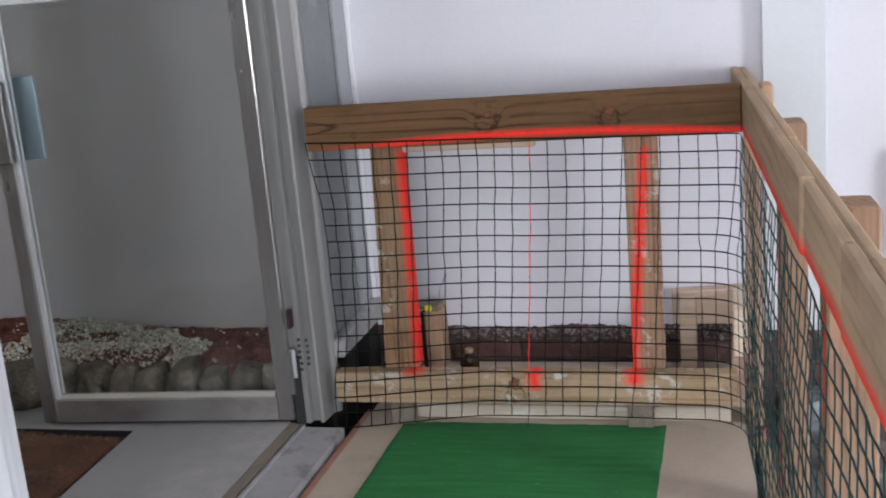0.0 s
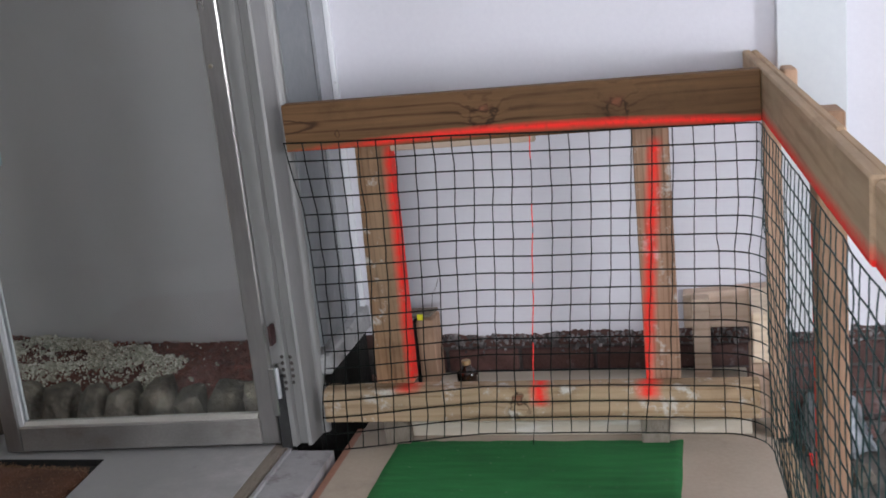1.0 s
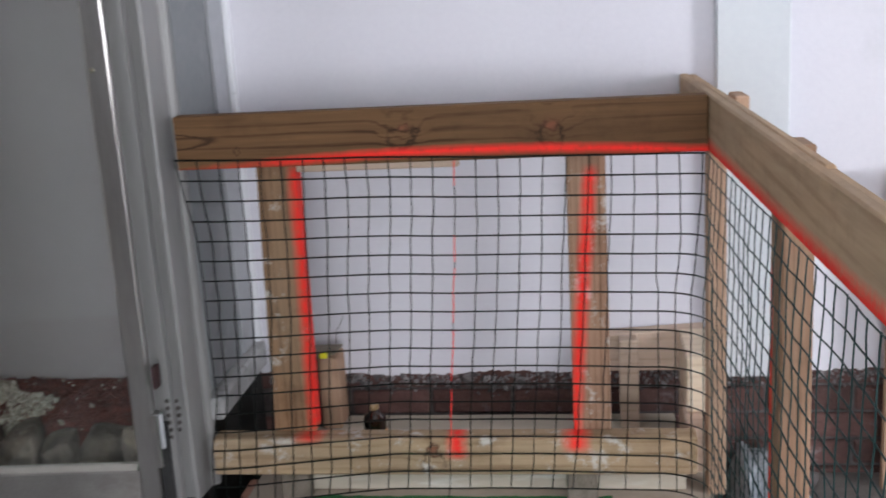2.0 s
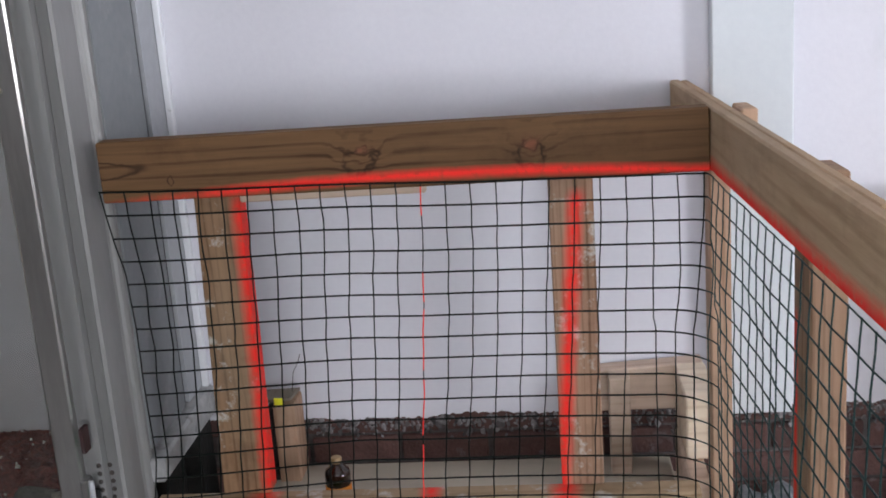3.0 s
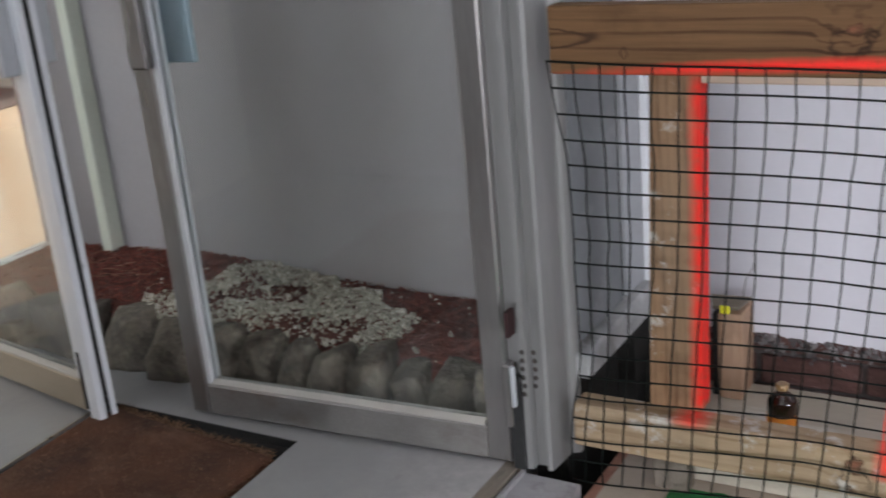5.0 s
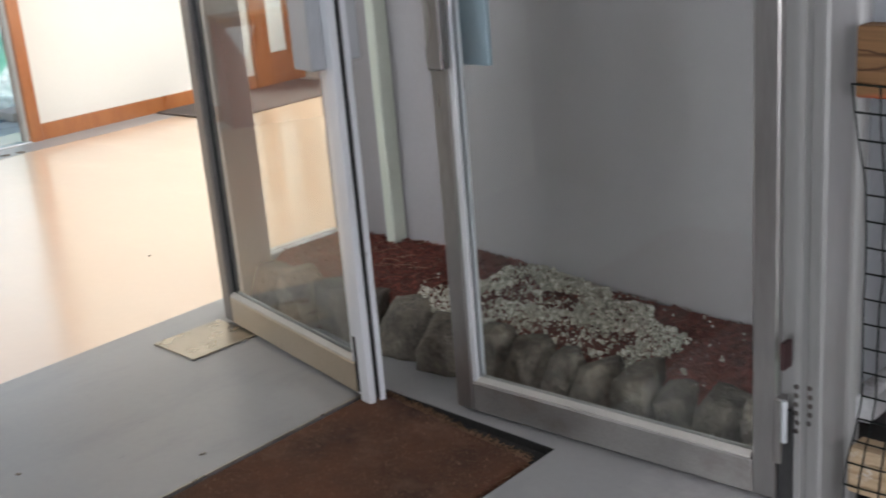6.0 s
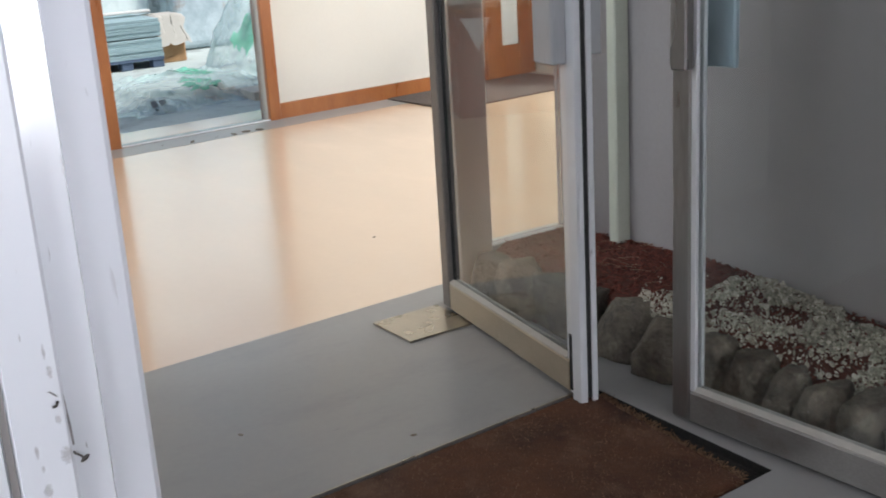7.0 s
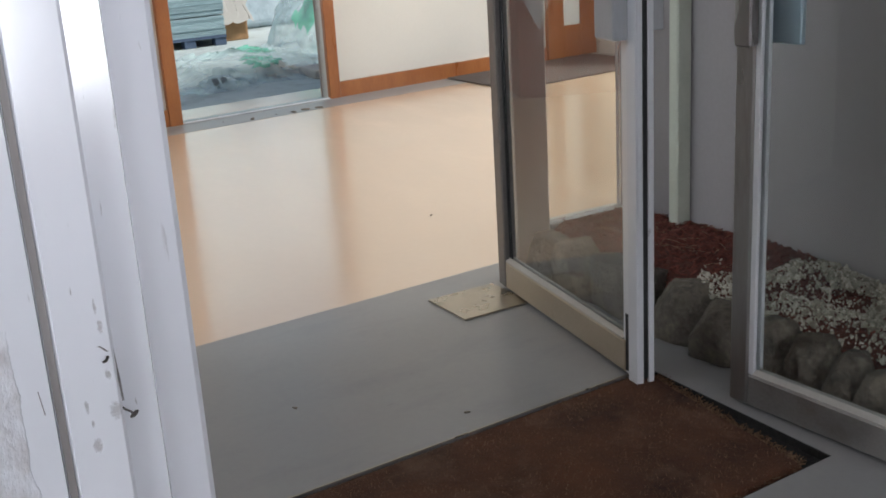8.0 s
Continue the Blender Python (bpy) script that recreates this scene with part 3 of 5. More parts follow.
def turned(ob):
    """Turns a top-level piece of the lobby into line with its far wall."""
    ob.matrix_basis = LOBBY @ ob.matrix_basis
    return ob


def askew(bm, s=0.05):
    """Runs the floor's joints a little askew, as the entrance is laid."""
    for v in bm.verts:
        if v.co.x < -1.3:
            v.co.x -= s * (v.co.y - 2.94)
    return bm


floor = setting("floor", askew(boxes(((-3.092, 0.9, -0.12), (-2.186, 3.49, 0.0)), ((-1.622, 0.9, -0.12), (-1.16, 3.49, 0.0)), ((-2.186, 2.936, -0.12), (-1.622, 3.49, 0.0)), ((-2.186, 0.9, -0.12), (-1.622, 1.45, 0.0)), ((-2.186, 1.45, -0.12), (-1.622, 2.936, -0.022)))), LINO_GREY, "worn grey linoleum floor of the entrance with a sunken mat well", "floor")
floor_lobby = setting("floor_lobby", askew(boxes(((-6.6, -1.0, -0.12), (-3.092, 6.3, 0.0)))), LINO_ORANGE, "glossy peach linoleum floor of the lobby", "floor")
floor_border = turned(setting("floor_border", boxes(((-6.15, -1.2, 0.0003), (-5.90, 6.3, 0.0012))), LINO_GREY, "grey linoleum border along the far wall", "floor"))
ground = setting("ground", boxes(((-1.0, -2.6, -0.32), (2.8, 3.6, -0.16))), CONCRETE, "rough dusty concrete floor under the boarding", "floor")
# Strips that blacken the gap round the mat, as its shade would.
setting("mat_well", askew(boxes(((-2.185, 2.80, -0.0215), (-1.623, 2.9355, -0.0195)), ((-1.647, 1.46, -0.0215), (-1.623, 2.7995, -0.0195)), ((-2.185, 2.9315, -0.0190), (-1.626, 2.9355, -0.0015)), ((-1.6255, 1.46, -0.0190), (-1.6225, 2.9355, -0.0015)))), WELL_SHADE, "near-black strips painting the shade in the mat well gap", "floor")

wall_north = setting("wall_north", boxes(((-2.99, 3.52, -0.32), (2.8, 3.75, H))), MORTAR, "old brick wall, plastered white, bare at its foot", "wall")


def plaster_sheet(x0, x1, z0, rag):
    """Plaster with a broken lower edge."""
    bm = bmesh.new()
    n = max(2, int((x1 - x0) / 0.005)) if rag else 2
    front, back = [], []
    for i in range(n + 1):
        x = x0 + (x1 - x0) * i / n
        z = z0 + rag * (noise.noise((x * 5, 1.7, 0)) * 0.014 + noise.noise((x * 31, 5.2, 0)) * 0.006 + noise.noise((x * 110, 9.2, 0)) * 0.006)
        front.append((bm.verts.new((x, 3.5, z)), bm.verts.new((x, 3.5, H))))
        back.append((bm.verts.new((x, 3.519, z - 0.006)), bm.verts.new((x, 3.519, H))))
    for i in range(n):
        bm.faces.new((front[i][0], front[i + 1][0], front[i + 1][1], front[i][1]))
        bm.faces.new((back[i + 1][0], back[i][0], back[i][1], back[i + 1][1]))
        bm.faces.new((back[i][0], back[i + 1][0], front[i + 1][0], front[i][0]))
        bm.faces.new((front[i][1], front[i + 1][1], back[i + 1][1], back[i][1]))
    bm.faces.new((front[0][0], front[0][1], back[0][1], back[0][0]))
    bm.faces.new((front[n][1], front[n][0], back[n][0], back[n][1]))
    return bm


part("plaster", plaster_sheet(-1.03, 2.8, 0.135, 1.0), PLASTER, wall_north, "white plaster with a broken lower edge")
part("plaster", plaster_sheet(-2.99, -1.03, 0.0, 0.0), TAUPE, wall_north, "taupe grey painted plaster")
setting("pilaster", box(bmesh.new(), (0.195, 3.455, 0.13), (0.368, 3.4995, H), 0.003), PAINT_GREY, "shallow grey-white painted boxing on the wall", "wall")
ceiling = setting("ceiling", boxes(((-6.3, -2.7, H), (2.8, 6.3, H + 0.15))), CEILING, "plain white ceiling", "ceiling")


def holed(axis, at, thick, a0, a1, holes, z0=-0.32):
    """A wall across an axis, with openings (from, to, bottom, top) right through it."""
    bm = bmesh.new()

    def slab(u0, u1, w0, w1):
        if u1 - u0 > 1e-4 and w1 - w0 > 1e-4:
            box(bm, (at, u0, w0) if axis == "x" else (u0, at, w0), (at + thick, u1, w1) if axis == "x" else (u1, at + thick, w1))
    u = a0
    for h0, h1, b, t in sorted(holes):
        slab(u, h0, z0, H), slab(h0, h1, z0, b), slab(h0, h1, t, H)
        u = h1
    slab(u, a1, z0, H)
    return bm


setting("wall_east", holed("x", 2.66, 0.14, -2.6, 3.5, [(1.27, 1.83, 0.57, 1.33)]), PLASTER, "white plastered wall with a window", "wall")
setting("wall_south", holed("y", -2.6, 0.14, -1.0, 2.66, [(-0.6, 1.3, 0.1, 1.6)]), PLASTER, "white plastered wall with a window", "wall")
setting("wall_west", holed("x", -1.13, 0.13, -2.6, 1.2, []), PLASTER, "white plastered wall beside the entrance", "wall")
setting("lintel", boxes(((-1.13, 1.2, 2.12), (-1.0, 3.5, H))), PLASTER, "white plastered lintel over the entrance", "wall")
# This opening is added to hold the vestibule's fill lamp, out of view.
setting("wall_vestibule", holed("y", 0.9, 0.15, -3.03, -1.13, [(-2.97, -2.27, 1.22, 2.02)], 0.0), TAUPE, "taupe plastered side wall of the entrance with an opening added for a lamp", "wall")
setting("wall_inner", boxes(((-3.03, 1.05, 2.12), (-2.93, 3.5, H)), ((-3.0, 3.7505, -0.1), (-2.95, 6.15, H)), ((-3.0, 3.52, -0.1), (-2.9905, 3.75, H)), ((-3.18, -1.0, -0.1), (-3.03, 0.9, H)), ((-3.03, 1.05, 0.0), (-2.95, 1.93, 2.12))), CREAM, "cream wall between entrance and lobby", "wall")
wall_far = turned(setting("wall_far", holed("x", -6.23, 0.08, -1.3, 6.6, [(3.11, 4.03, -0.03, 2.1)]), CREAM, "cream painted wall of the lobby", "wall"))
# Both lobby side walls get unseen openings, added for the fill lamps.
setting("wall_lobby_east", holed("y", 6.15, 0.15, -6.75, -2.95, [(-5.5, -3.3, 0.7, 2.2)], -0.1), CREAM, "cream painted wall of the lobby with an opening added for a lamp", "wall")
setting("wall_lobby_west", holed("y", -1.14, 0.14, -6.15, -3.03, [(-5.4, -3.6, 0.8, 2.2)]), CREAM, "cream painted wall of the lobby", "wall")
turned(setting("baseboard", boxes(((-6.15, 4.103, 0.0), (-6.128, 5.70, 0.09)), ((-6.15, -1.0, 0.0), (-6.128, 3.034, 0.09))), ORANGE_WOOD, "varnished orange-brown wooden baseboard", "baseboard"))

# entrance jambs
post_ob = setting("door_post", extruded([(-1.128, 1.201), (-0.998, 1.201), (-0.998, 1.10), (-0.862, 1.10), (-0.862, 1.3385), (-0.866, 1.340), (-0.866, 1.345), (-0.8625, 1.3465), (-0.862, 1.377), (-0.864, 1.3795), (-0.8715, 1.381), (-0.8700, 1.402), (-0.8745, 1.404), (-0.877, 1.430), (-0.880, 1.434), (-1.128, 1.434)], -0.16, 2.12), PEELING, "white gloss-painted moulded door post, chipped and peeling", "door frame")
# Grey inlay, darker than the white post, along the groove's bottom.
GROOVE = surface("grey_groove", (0.28, 0.26, 0.25), (0.40, 0.38, 0.37), 18, (0.7, 0.85), bump=0.3, fine=60, stretch=(1, 1, 0.3))
part("groove", boxes(((-0.8658, 1.3403, -0.15), (-0.8645, 1.3448, 2.1))), GROOVE, post_ob, "grey groove")
bm = bmesh.new()
tube(bm, [Vector((-0.8635, 1.3665, 0.906)), Vector((-0.8622, 1.371, 0.9045)), Vector((-0.8622, 1.3745, 0.901)), Vector((-0.8635, 1.378, 0.899))], 0.0006, 4)
tube(bm, [Vector((-0.8640, 1.3780, 0.901)), Vector((-0.8642, 1.3788, 0.892)), Vector((-0.8640, 1.3795, 0.880)), Vector((-0.8648, 1.3800, 0.866))], 0.0010, 4)
tube(bm, [Vector((-0.8630, 1.331, 0.900)), Vector((-0.8622, 1.332, 0.885)), Vector((-0.8622, 1.3335, 0.872)), Vector((-0.8632, 1.335, 0.858))], 0.0004, 4)
part("crack", bm, surface("dark_split_wood", (0.14, 0.13, 0.13), (0.27, 0.255, 0.255), 300, (0.8, 0.9)), post_ob, "dark split in the edge")
setting("door_jamb", extruded([(-1.14, 3.028), (-1.105, 3.028), (-1.105, 3.012), (-1.092, 3.012), (-1.090, 3.034), (-1.064, 3.034), (-1.064, 3.020), (-1.061, 3.018), (-1.053, 3.020), (-1.047, 3.096), (-1.043, 3.101), (-1.036, 3.103), (-1.031, 3.108), (-1.030, 3.1203), (-1.14, 3.1203)], 0.0, 2.12), ALU_LIGHT, "grey-white metal door jamb with stepped rebates", "door frame")
side_panel = tagged(thing("side_panel", (-1.04, 3.3, 0.24), "grey boarded panel beside the door with an open joint", "wall panel"), kind="structure")
part("board", boxes(((-1.060, 3.1205, 0.24), (-1.026, 3.3515, 2.12))), BOARD_GREY, side_panel)
part("board", boxes(((-1.060, 3.3785, 0.24), (-1.0245, 3.4995, 2.12))), PANEL_EDGE, side_panel)
part("joint", boxes(((-1.060, 3.352, 0.24), (-1.0340, 3.378, 2.12))), RUBBER, side_panel, "dark open joint")
setting("panel_trim", box(bmesh.new(), (-1.024, 3.478, 0.22), (-1.009, 3.4990, 2.12), 0.002), GLOSS_WHITE, "white painted trim at the wall corner", "trim")
sill = box(bmesh.new(), (-1.062, 3.108, 0.165), (-1.002, 3.4985, 0.2395), 0.006)
for v in sill.verts:
    if v.co.z > 0.2:
        v.co.z -= 0.05 * (3.4985 - v.co.y)
setting("sill", sill, SILL_DIRTY, "dirty chipped white sill under the panel", "sill")
# Masonry in the same near-black shade tone as the mat well.
setting("plinth", boxes(((-1.14, 3.1205, -0.16), (-1.065, 3.4985, 0.2395)), ((-1.0645, 3.40, -0.16), (-1.022, 3.4984, 0.1645))), WELL_SHADE, "rough masonry under the sill in the near-black shade tone", "wall")
setting("threshold", boxes(((-1.16, 1.44, -0.12), (-1.128, 3.027, -0.002))), WORN_WOOD, "worn dirty wooden threshold", "threshold")
setting("threshold_sheet", boxes(((-1.1275, 1.44, -0.12), (-0.992, 3.011, -0.012)), ((-1.118, 1.44, -0.012), (-1.110, 3.010, -0.004))), LEAD, "scuffed grey metal threshold sheet", "threshold")

hinge_leaf = thing("hinge_plate", (-1.075, 3.012, 0.16), "grey hinge plate with dark screw holes on the jamb", "hinge")
part("plate", box(bmesh.new(), (-1.1045, 3.0112, 0.150), (-1.0925, 3.0135, 0.268), 0.0005), ALU_LIGHT, hinge_leaf)
# Dark discs put the shade of the jamb's open holes into colour.
for k in range(11):
    hz, hxx = 0.166 + 0.0090 * k, (-1.0995, -1.085)[k % 2] + 0.004 * noise.noise((k * 1.7, 0, 0))
    part("screw", moved(lathe([(0.0052, 0.0), (0.0052, 0.0015), (0.003, 0.002)], 8), Matrix.Translation((hxx, 3.0108 if k % 2 == 0 else 3.0335, hz)) @ Matrix.Rotation(math.pi / 2, 4, "X")), DARK_STEEL, hinge_leaf, "dark disc standing in for a screw hole")
# A solid black strip gives the gap behind the leaf its shade.
part("gap_strip", boxes(((-1.131, 3.004, 0.0), (-1.1055, 3.013, 0.205))), RUBBER, hinge_leaf, "black strip standing in for the shaded gap behind the leaf")
part("slot", boxes(((-1.1125, 2.9720, 0.300), (-1.1045, 3.000, 0.352))), surface("dark_red_rubber", (0.025, 0.008, 0.009), (0.04, 0.012, 0.012), 20, (0.6, 0.7)), hinge_leaf, "dark red rubber plug")
part("knuckle", moved(lathe([(0.005, 0.0), (0.006, 0.003), (0.006, 0.082), (0.005, 0.085)], 12), Matrix.Translation((-1.110, 2.985, 0.150))), PALE_ALU, hinge_leaf, "pale hinge knuckle")


def bent_nail(pts, r, head):
    bm = bmesh.new()
    tube(bm, [Vector(p) for p in pts], r, 6)
    if head:
        bmesh.ops.create_uvsphere(bm, u_segments=8, v_segments=6, radius=1.0, matrix=Matrix.Translation(pts[-1]) @ Matrix.Rotation(0.6, 4, "X") @ Matrix.Diagonal((0.0012, 0.0034, 0.0016, 1)))
    return single("bent_nail", bm, DARK_STEEL, "bent rusty nail stuck in the white post", "nail", "nails in the post")


bent_nail([(-0.864, 1.3745, 0.897), (-0.860, 1.374, 0.8975), (-0.859, 1.3725, 0.8960), (-0.8605, 1.3712, 0.8952)], 0.0009, False)
bent_nail([(-0.868, 1.3775, 0.863), (-0.862, 1.380, 0.861), (-0.860, 1.3825, 0.8595), (-0.8595, 1.3845, 0.8575)], 0.0007, True)
# ---- the fence of the putting lane ----
lane = thing("putting_lane", (-0.43, 2.0, -0.16), "raised putting lane of pale boards with a green carpet strip", "golf lane")
part("deck", boxes(((-0.955, 0.75, -0.055), (0.150, 3.485, -0.024))), PLY, lane, "pale beige boards")
part("lipping", boxes(((-0.982, 0.75, -0.075), (-0.9555, 3.20, -0.034))), REDWOOD, lane, "reddish wooden lipping")
for jx in (-0.90, -0.40, 0.08):
    part("joist", boxes(((jx - 0.022, 0.8, -0.16), (jx + 0.022, 3.47, -0.0555))), POST, lane)


def carpet():
    bm = bmesh.new()
    nx, ny = 60, 40
    x0, x1, y0, y1 = -0.832, -0.082, 0.76, 3.092
    grid = []
    for j in range(ny + 1):
        row = []
        for i in range(nx + 1):
            x, y = x0 + (x1 - x0) * i / nx, y0 + (y1 - y0) * j / ny
            if j == ny:
                y += noise.noise((x * 40, 3.1, 0)) * 0.006 + noise.noise((x * 9, 8.1, 0)) * 0.004
            if i in (0, nx):
                x += noise.noise((y * 30, 6.4, i)) * 0.003
            edge = min(i, nx - i, ny - j) == 0
            row.append(bm.verts.new((x, y, -0.0238 if edge else -0.0165 + 0.0012 * noise.noise((x * 20, y * 20, 0)))))
        grid.append(row)
    for j in range(ny):
        for i in range(nx):
            bm.faces.new((grid[j][i], grid[j][i + 1], grid[j + 1][i + 1], grid[j + 1][i])).smooth = True
    return bm


part("carpet_strip", carpet(), TURF, lane, "bright green short-pile carpet strip")

part("base_plank", box(bmesh.new(), (-0.872, 3.125, -0.0235), (0.090, 3.492, 0.017), 0.003), BASE_PLY, lane, "pale base plank along the wall")

fence = thing("fence", (-0.43, 3.1, -0.024), "sawn timber rail fence sprayed with red paint", "fence")
part("top_rail", box(bmesh.new(), (-1.024, 3.05, 0.788), (0.134, 3.095, 0.907), 0.003), RAIL_TOP, fence, "knotty brown top rail with a sprayed red line")
part("bottom_rail", box(bmesh.new(), (-1.018, 3.05, 0.050), (0.110, 3.108, 0.141), 0.004), RAIL_LOW, fence, "pale bottom rail with smeared plaster")
post_a = box(bmesh.new(), (-0.876, 3.0955, 0.1415), (-0.773, 3.145, 0.83), 0.003)
for v in post_a.verts:
    v.co.x += (v.co.z - 0.14) / 0.69 * (0.018 if v.co.x < -0.83 else 0.005)
part("post", post_a, POST_A, fence, "brown post with a red sprayed edge")
part("post", box(bmesh.new(), (-0.166, 3.0955, 0.1415), (-0.080, 3.145, 0.83), 0.003), POST_B, fence, "brown post with a red sprayed streak")
part("post", box(bmesh.new(), (0.138, 3.10, -0.024), (0.178, 3.17, 0.785), 0.003), POST, fence, "pale corner post")
for fx in (-0.83, -0.15):
    part("foot", box(bmesh.new(), (fx - 0.035, 3.072, -0.024), (fx + 0.035, 3.108, 0.0495), 0.003), WORN_WOOD, fence, "dirty grey-brown foot")
part("brace", box(bmesh.new(), (-0.767, 3.096, 0.766), (-0.40, 3.118, 0.800), 0.003), OFFCUT, fence)

side = thing("side_fence", (0.2, 2.2, -0.024), "long sawn timber side rail on posts, sprayed red below", "fence")
TILT_X = 0.058


def along_side(y):
    return 0.136 + TILT_X * (3.05 - y)


def slanted(y0, y1, o0, o1, z0, z1, bevel):
    """A timber along the side fence, o0 to o1 out from its inner face."""
    bm = box(bmesh.new(), (o0, y0, z0), (o1, y1, z1), bevel)
    for v in bm.verts:
        v.co.x += along_side(v.co.y)
    return bm


part("rail", slanted(1.848, 3.499, 0, 0.022, 0.785, 0.906, 0.004), RAIL_SIDE, side)
part("rail", slanted(1.466, 1.842, 0.005, 0.022, 0.783, 0.902, 0.005), RAIL_SIDE, side)
part("rail", slanted(0.0, 1.460, 0.001, 0.022, 0.786, 0.904, 0.005), RAIL_SIDE, side)
part("outer_rail", slanted(2.235, 3.499, 0.0225, 0.041, 0.80, 0.904, 0.004), RAIL_SIDE, side)
part("outer_rail", slanted(1.40, 2.230, 0.0225, 0.041, 0.79, 0.900, 0.004), RAIL_SIDE, side)
part("outer_rail", slanted(0.0, 1.395, 0.0225, 0.041, 0.79, 0.904, 0.004), RAIL_SIDE, side)
part("block", slanted(2.99, 3.07, 0.0415, 0.070, 0.77, 0.909, 0.003), POST, side)
for py, top, out in ((2.565, 0.877, 0.097), (1.87, 0.853, 0.119)):
    part("post", slanted(py, py + 0.085, 0.0415, out, -0.16, top, 0.004), POST_RED, side)
part("bottom_rail", slanted(0.2, 3.09, 0.012, 0.050, -0.15, -0.03, 0.003), RAIL_SIDE, side)

# ---- netting ----
STEP, ROW = 0.0477, 0.0434


def left_edge(z):
    pts = ((-0.05, -1.030), (0.1, -1.020), (0.3, -0.992), (0.5, -0.991), (0.63, -0.996), (0.76, -1.020), (0.85, -1.030))
    for (a, xa), (b, xb) in zip(pts, pts[1:]):
        if z <= b:
            f = (z - a) / (b - a)
            return xa + (xb - xa) * f * f * (3 - 2 * f)
    return pts[-1][1]


def net_point(u, z):
    """The netting at u metres from its free end, z high: along the end fence, round the corner, then along the side."""
    r = 0.012 + 0.10 * min(1.0, max(0.0, (0.80 - z) / 0.3)) ** 1.5
    corner = 1.153
    wob = 0.004 * noise.noise((u * 5, z * 5, 2.0)) + 0.003 * noise.noise((u * 17, z * 17, 4.0))
    deep = min(1, max(0, (0.80 - z) / 0.8))
    sag = 0.016 * math.sin(math.pi * deep) * (0.6 + noise.noise((u * 2.2, z * 1.4, 7.0)))
    zz = z + 0.005 * noise.noise((u * 3.2, z * 2.0, 11.0)) - 0.028 * (min(u, 1.2) / 1.16 - 0.45) * (1 - deep) - 0.052 * deep * max(0.0, 1 - u / 0.5)
    drift = -0.056 * deep ** 1.3 * min(1.0, max(0.0, (1.12 - u) / 0.2)) * (1 - math.exp(-u / 0.12))
    if u < corner - r:
        x = -1.0233 + u + (left_edge(z) + 1.0233) * math.exp(-u / 0.12) + drift
        back = 0.012 * max(0, 1 - u / 0.14) ** 2 * min(1, max(0, (0.78 - z) / 0.2))
        return Vector((x + wob, 3.040 - sag + back + wob * 0.6, zz))
    if u < corner + r:
        a = (u - corner + r) / (2 * r) * (math.pi / 2)
        return Vector((0.130 - r + r * math.sin(a) + wob * 0.5, 3.040 - r + r * math.cos(a) - sag * (1 - a / 1.571), zz))
    y = 3.040 - r - (u - corner - r)
    return Vector((along_side(y) - 0.008 - 1.2 * sag + wob, y + 0.5 * wob, zz))


net = thing("netting", (-0.43, 3.04, -0.02), "square dark green plastic garden netting hung inside the fence", "netting")
ROWS_Z = [0.802 - ROW * k for k in range(19)]
U_END = 1.153 + 2.6


def net_strands(u0, u1, cols, r):
    bm = bmesh.new()
    n = int((u1 - u0) / 0.03)
    for z in ROWS_Z:
        tube(bm, [net_point(u0 + (u1 - u0) * i / n, z) for i in range(n + 1)], r, 4)
    for c in cols:
        u = c * STEP
        tube(bm, [net_point(u, 0.804 - (0.802 - ROWS_Z[-1] + 0.004) * i / 34) for i in range(35)], 0.9 * r, 4)
    return bm


part("end_net", net_strands(0.0, 1.153, [c for c in range(0, 25) if c != 13], 0.0019), NET, net)
part("side_net", net_strands(1.153, U_END, range(25, int(U_END / STEP)), 0.0016), NET_GREEN, net)
for z0, z1 in ((0.795, 0.74), (0.63, 0.57), (0.555, 0.43), (0.41, 0.29), (0.27, 0.15)):
    bm = bmesh.new()
    tube(bm, [net_point(13 * STEP, z0 + (z1 - z0) * i / 8) for i in range(9)], 0.0017, 4)
    part("red_strand", bm, RED_PAINT, net, "strand sprayed bright red")
for a, b, z in ((1.9, 1.95, 0.32),):
    bm = bmesh.new()
    tube(bm, [net_point(a + (b - a) * i / 8, z + 0.004 * math.sin(i)) for i in range(9)], 0.0028, 5)
    part("red_blot", bm, RED_PAINT, net, "strand clotted with red paint")
bm = bmesh.new()
tube(bm, [net_point(13 * STEP, 0.80 - 0.81 * i / 34) for i in range(35)], 0.0014, 4)
part("strand", bm, NET, net)

# ---- offcuts at the wall ----
stud = thing("wall_stud", (-0.81, 3.45, 0.0175), "short pale stud with a grey flap and a yellow tag", "timber")
part("stud", box(bmesh.new(), (-0.836, 3.40, 0.0175), (-0.784, 3.49, 0.214), 0.003), POST, stud)
# Black piece added where the slot between post and stud lies in shade.
part("strip", box(bmesh.new(), (-0.850, 3.41, 0.0175), (-0.8385, 3.44, 0.209), 0.002), RUBBER, stud, "black strip standing in for the dark slot beside the stud")
flap = extruded([(-0.862, 0.0), (-0.776, 0.004), (-0.792, -0.036), (-0.846, -0.040)], 0.0, 0.007)
for v in flap.verts:
    v.co = Vector((v.co.x, 3.44 + v.co.y, 0.232 + v.co.y * 0.25 + v.co.z))
part("flap", flap, WORN_WOOD, stud, "grey-brown flap")
part("tag", box(bmesh.new(), (-0.827, 3.388, 0.219), (-0.807, 3.393, 0.236), 0.001), YELLOW, stud, "bright yellow tag")
bm = bmesh.new()
tube(bm, [Vector((-0.792, 3.43, 0.232)), Vector((-0.784, 3.43, 0.285)), Vector((-0.772, 3.435, 0.305)), Vector((-0.766, 3.44, 0.326))], 0.0011, 4)
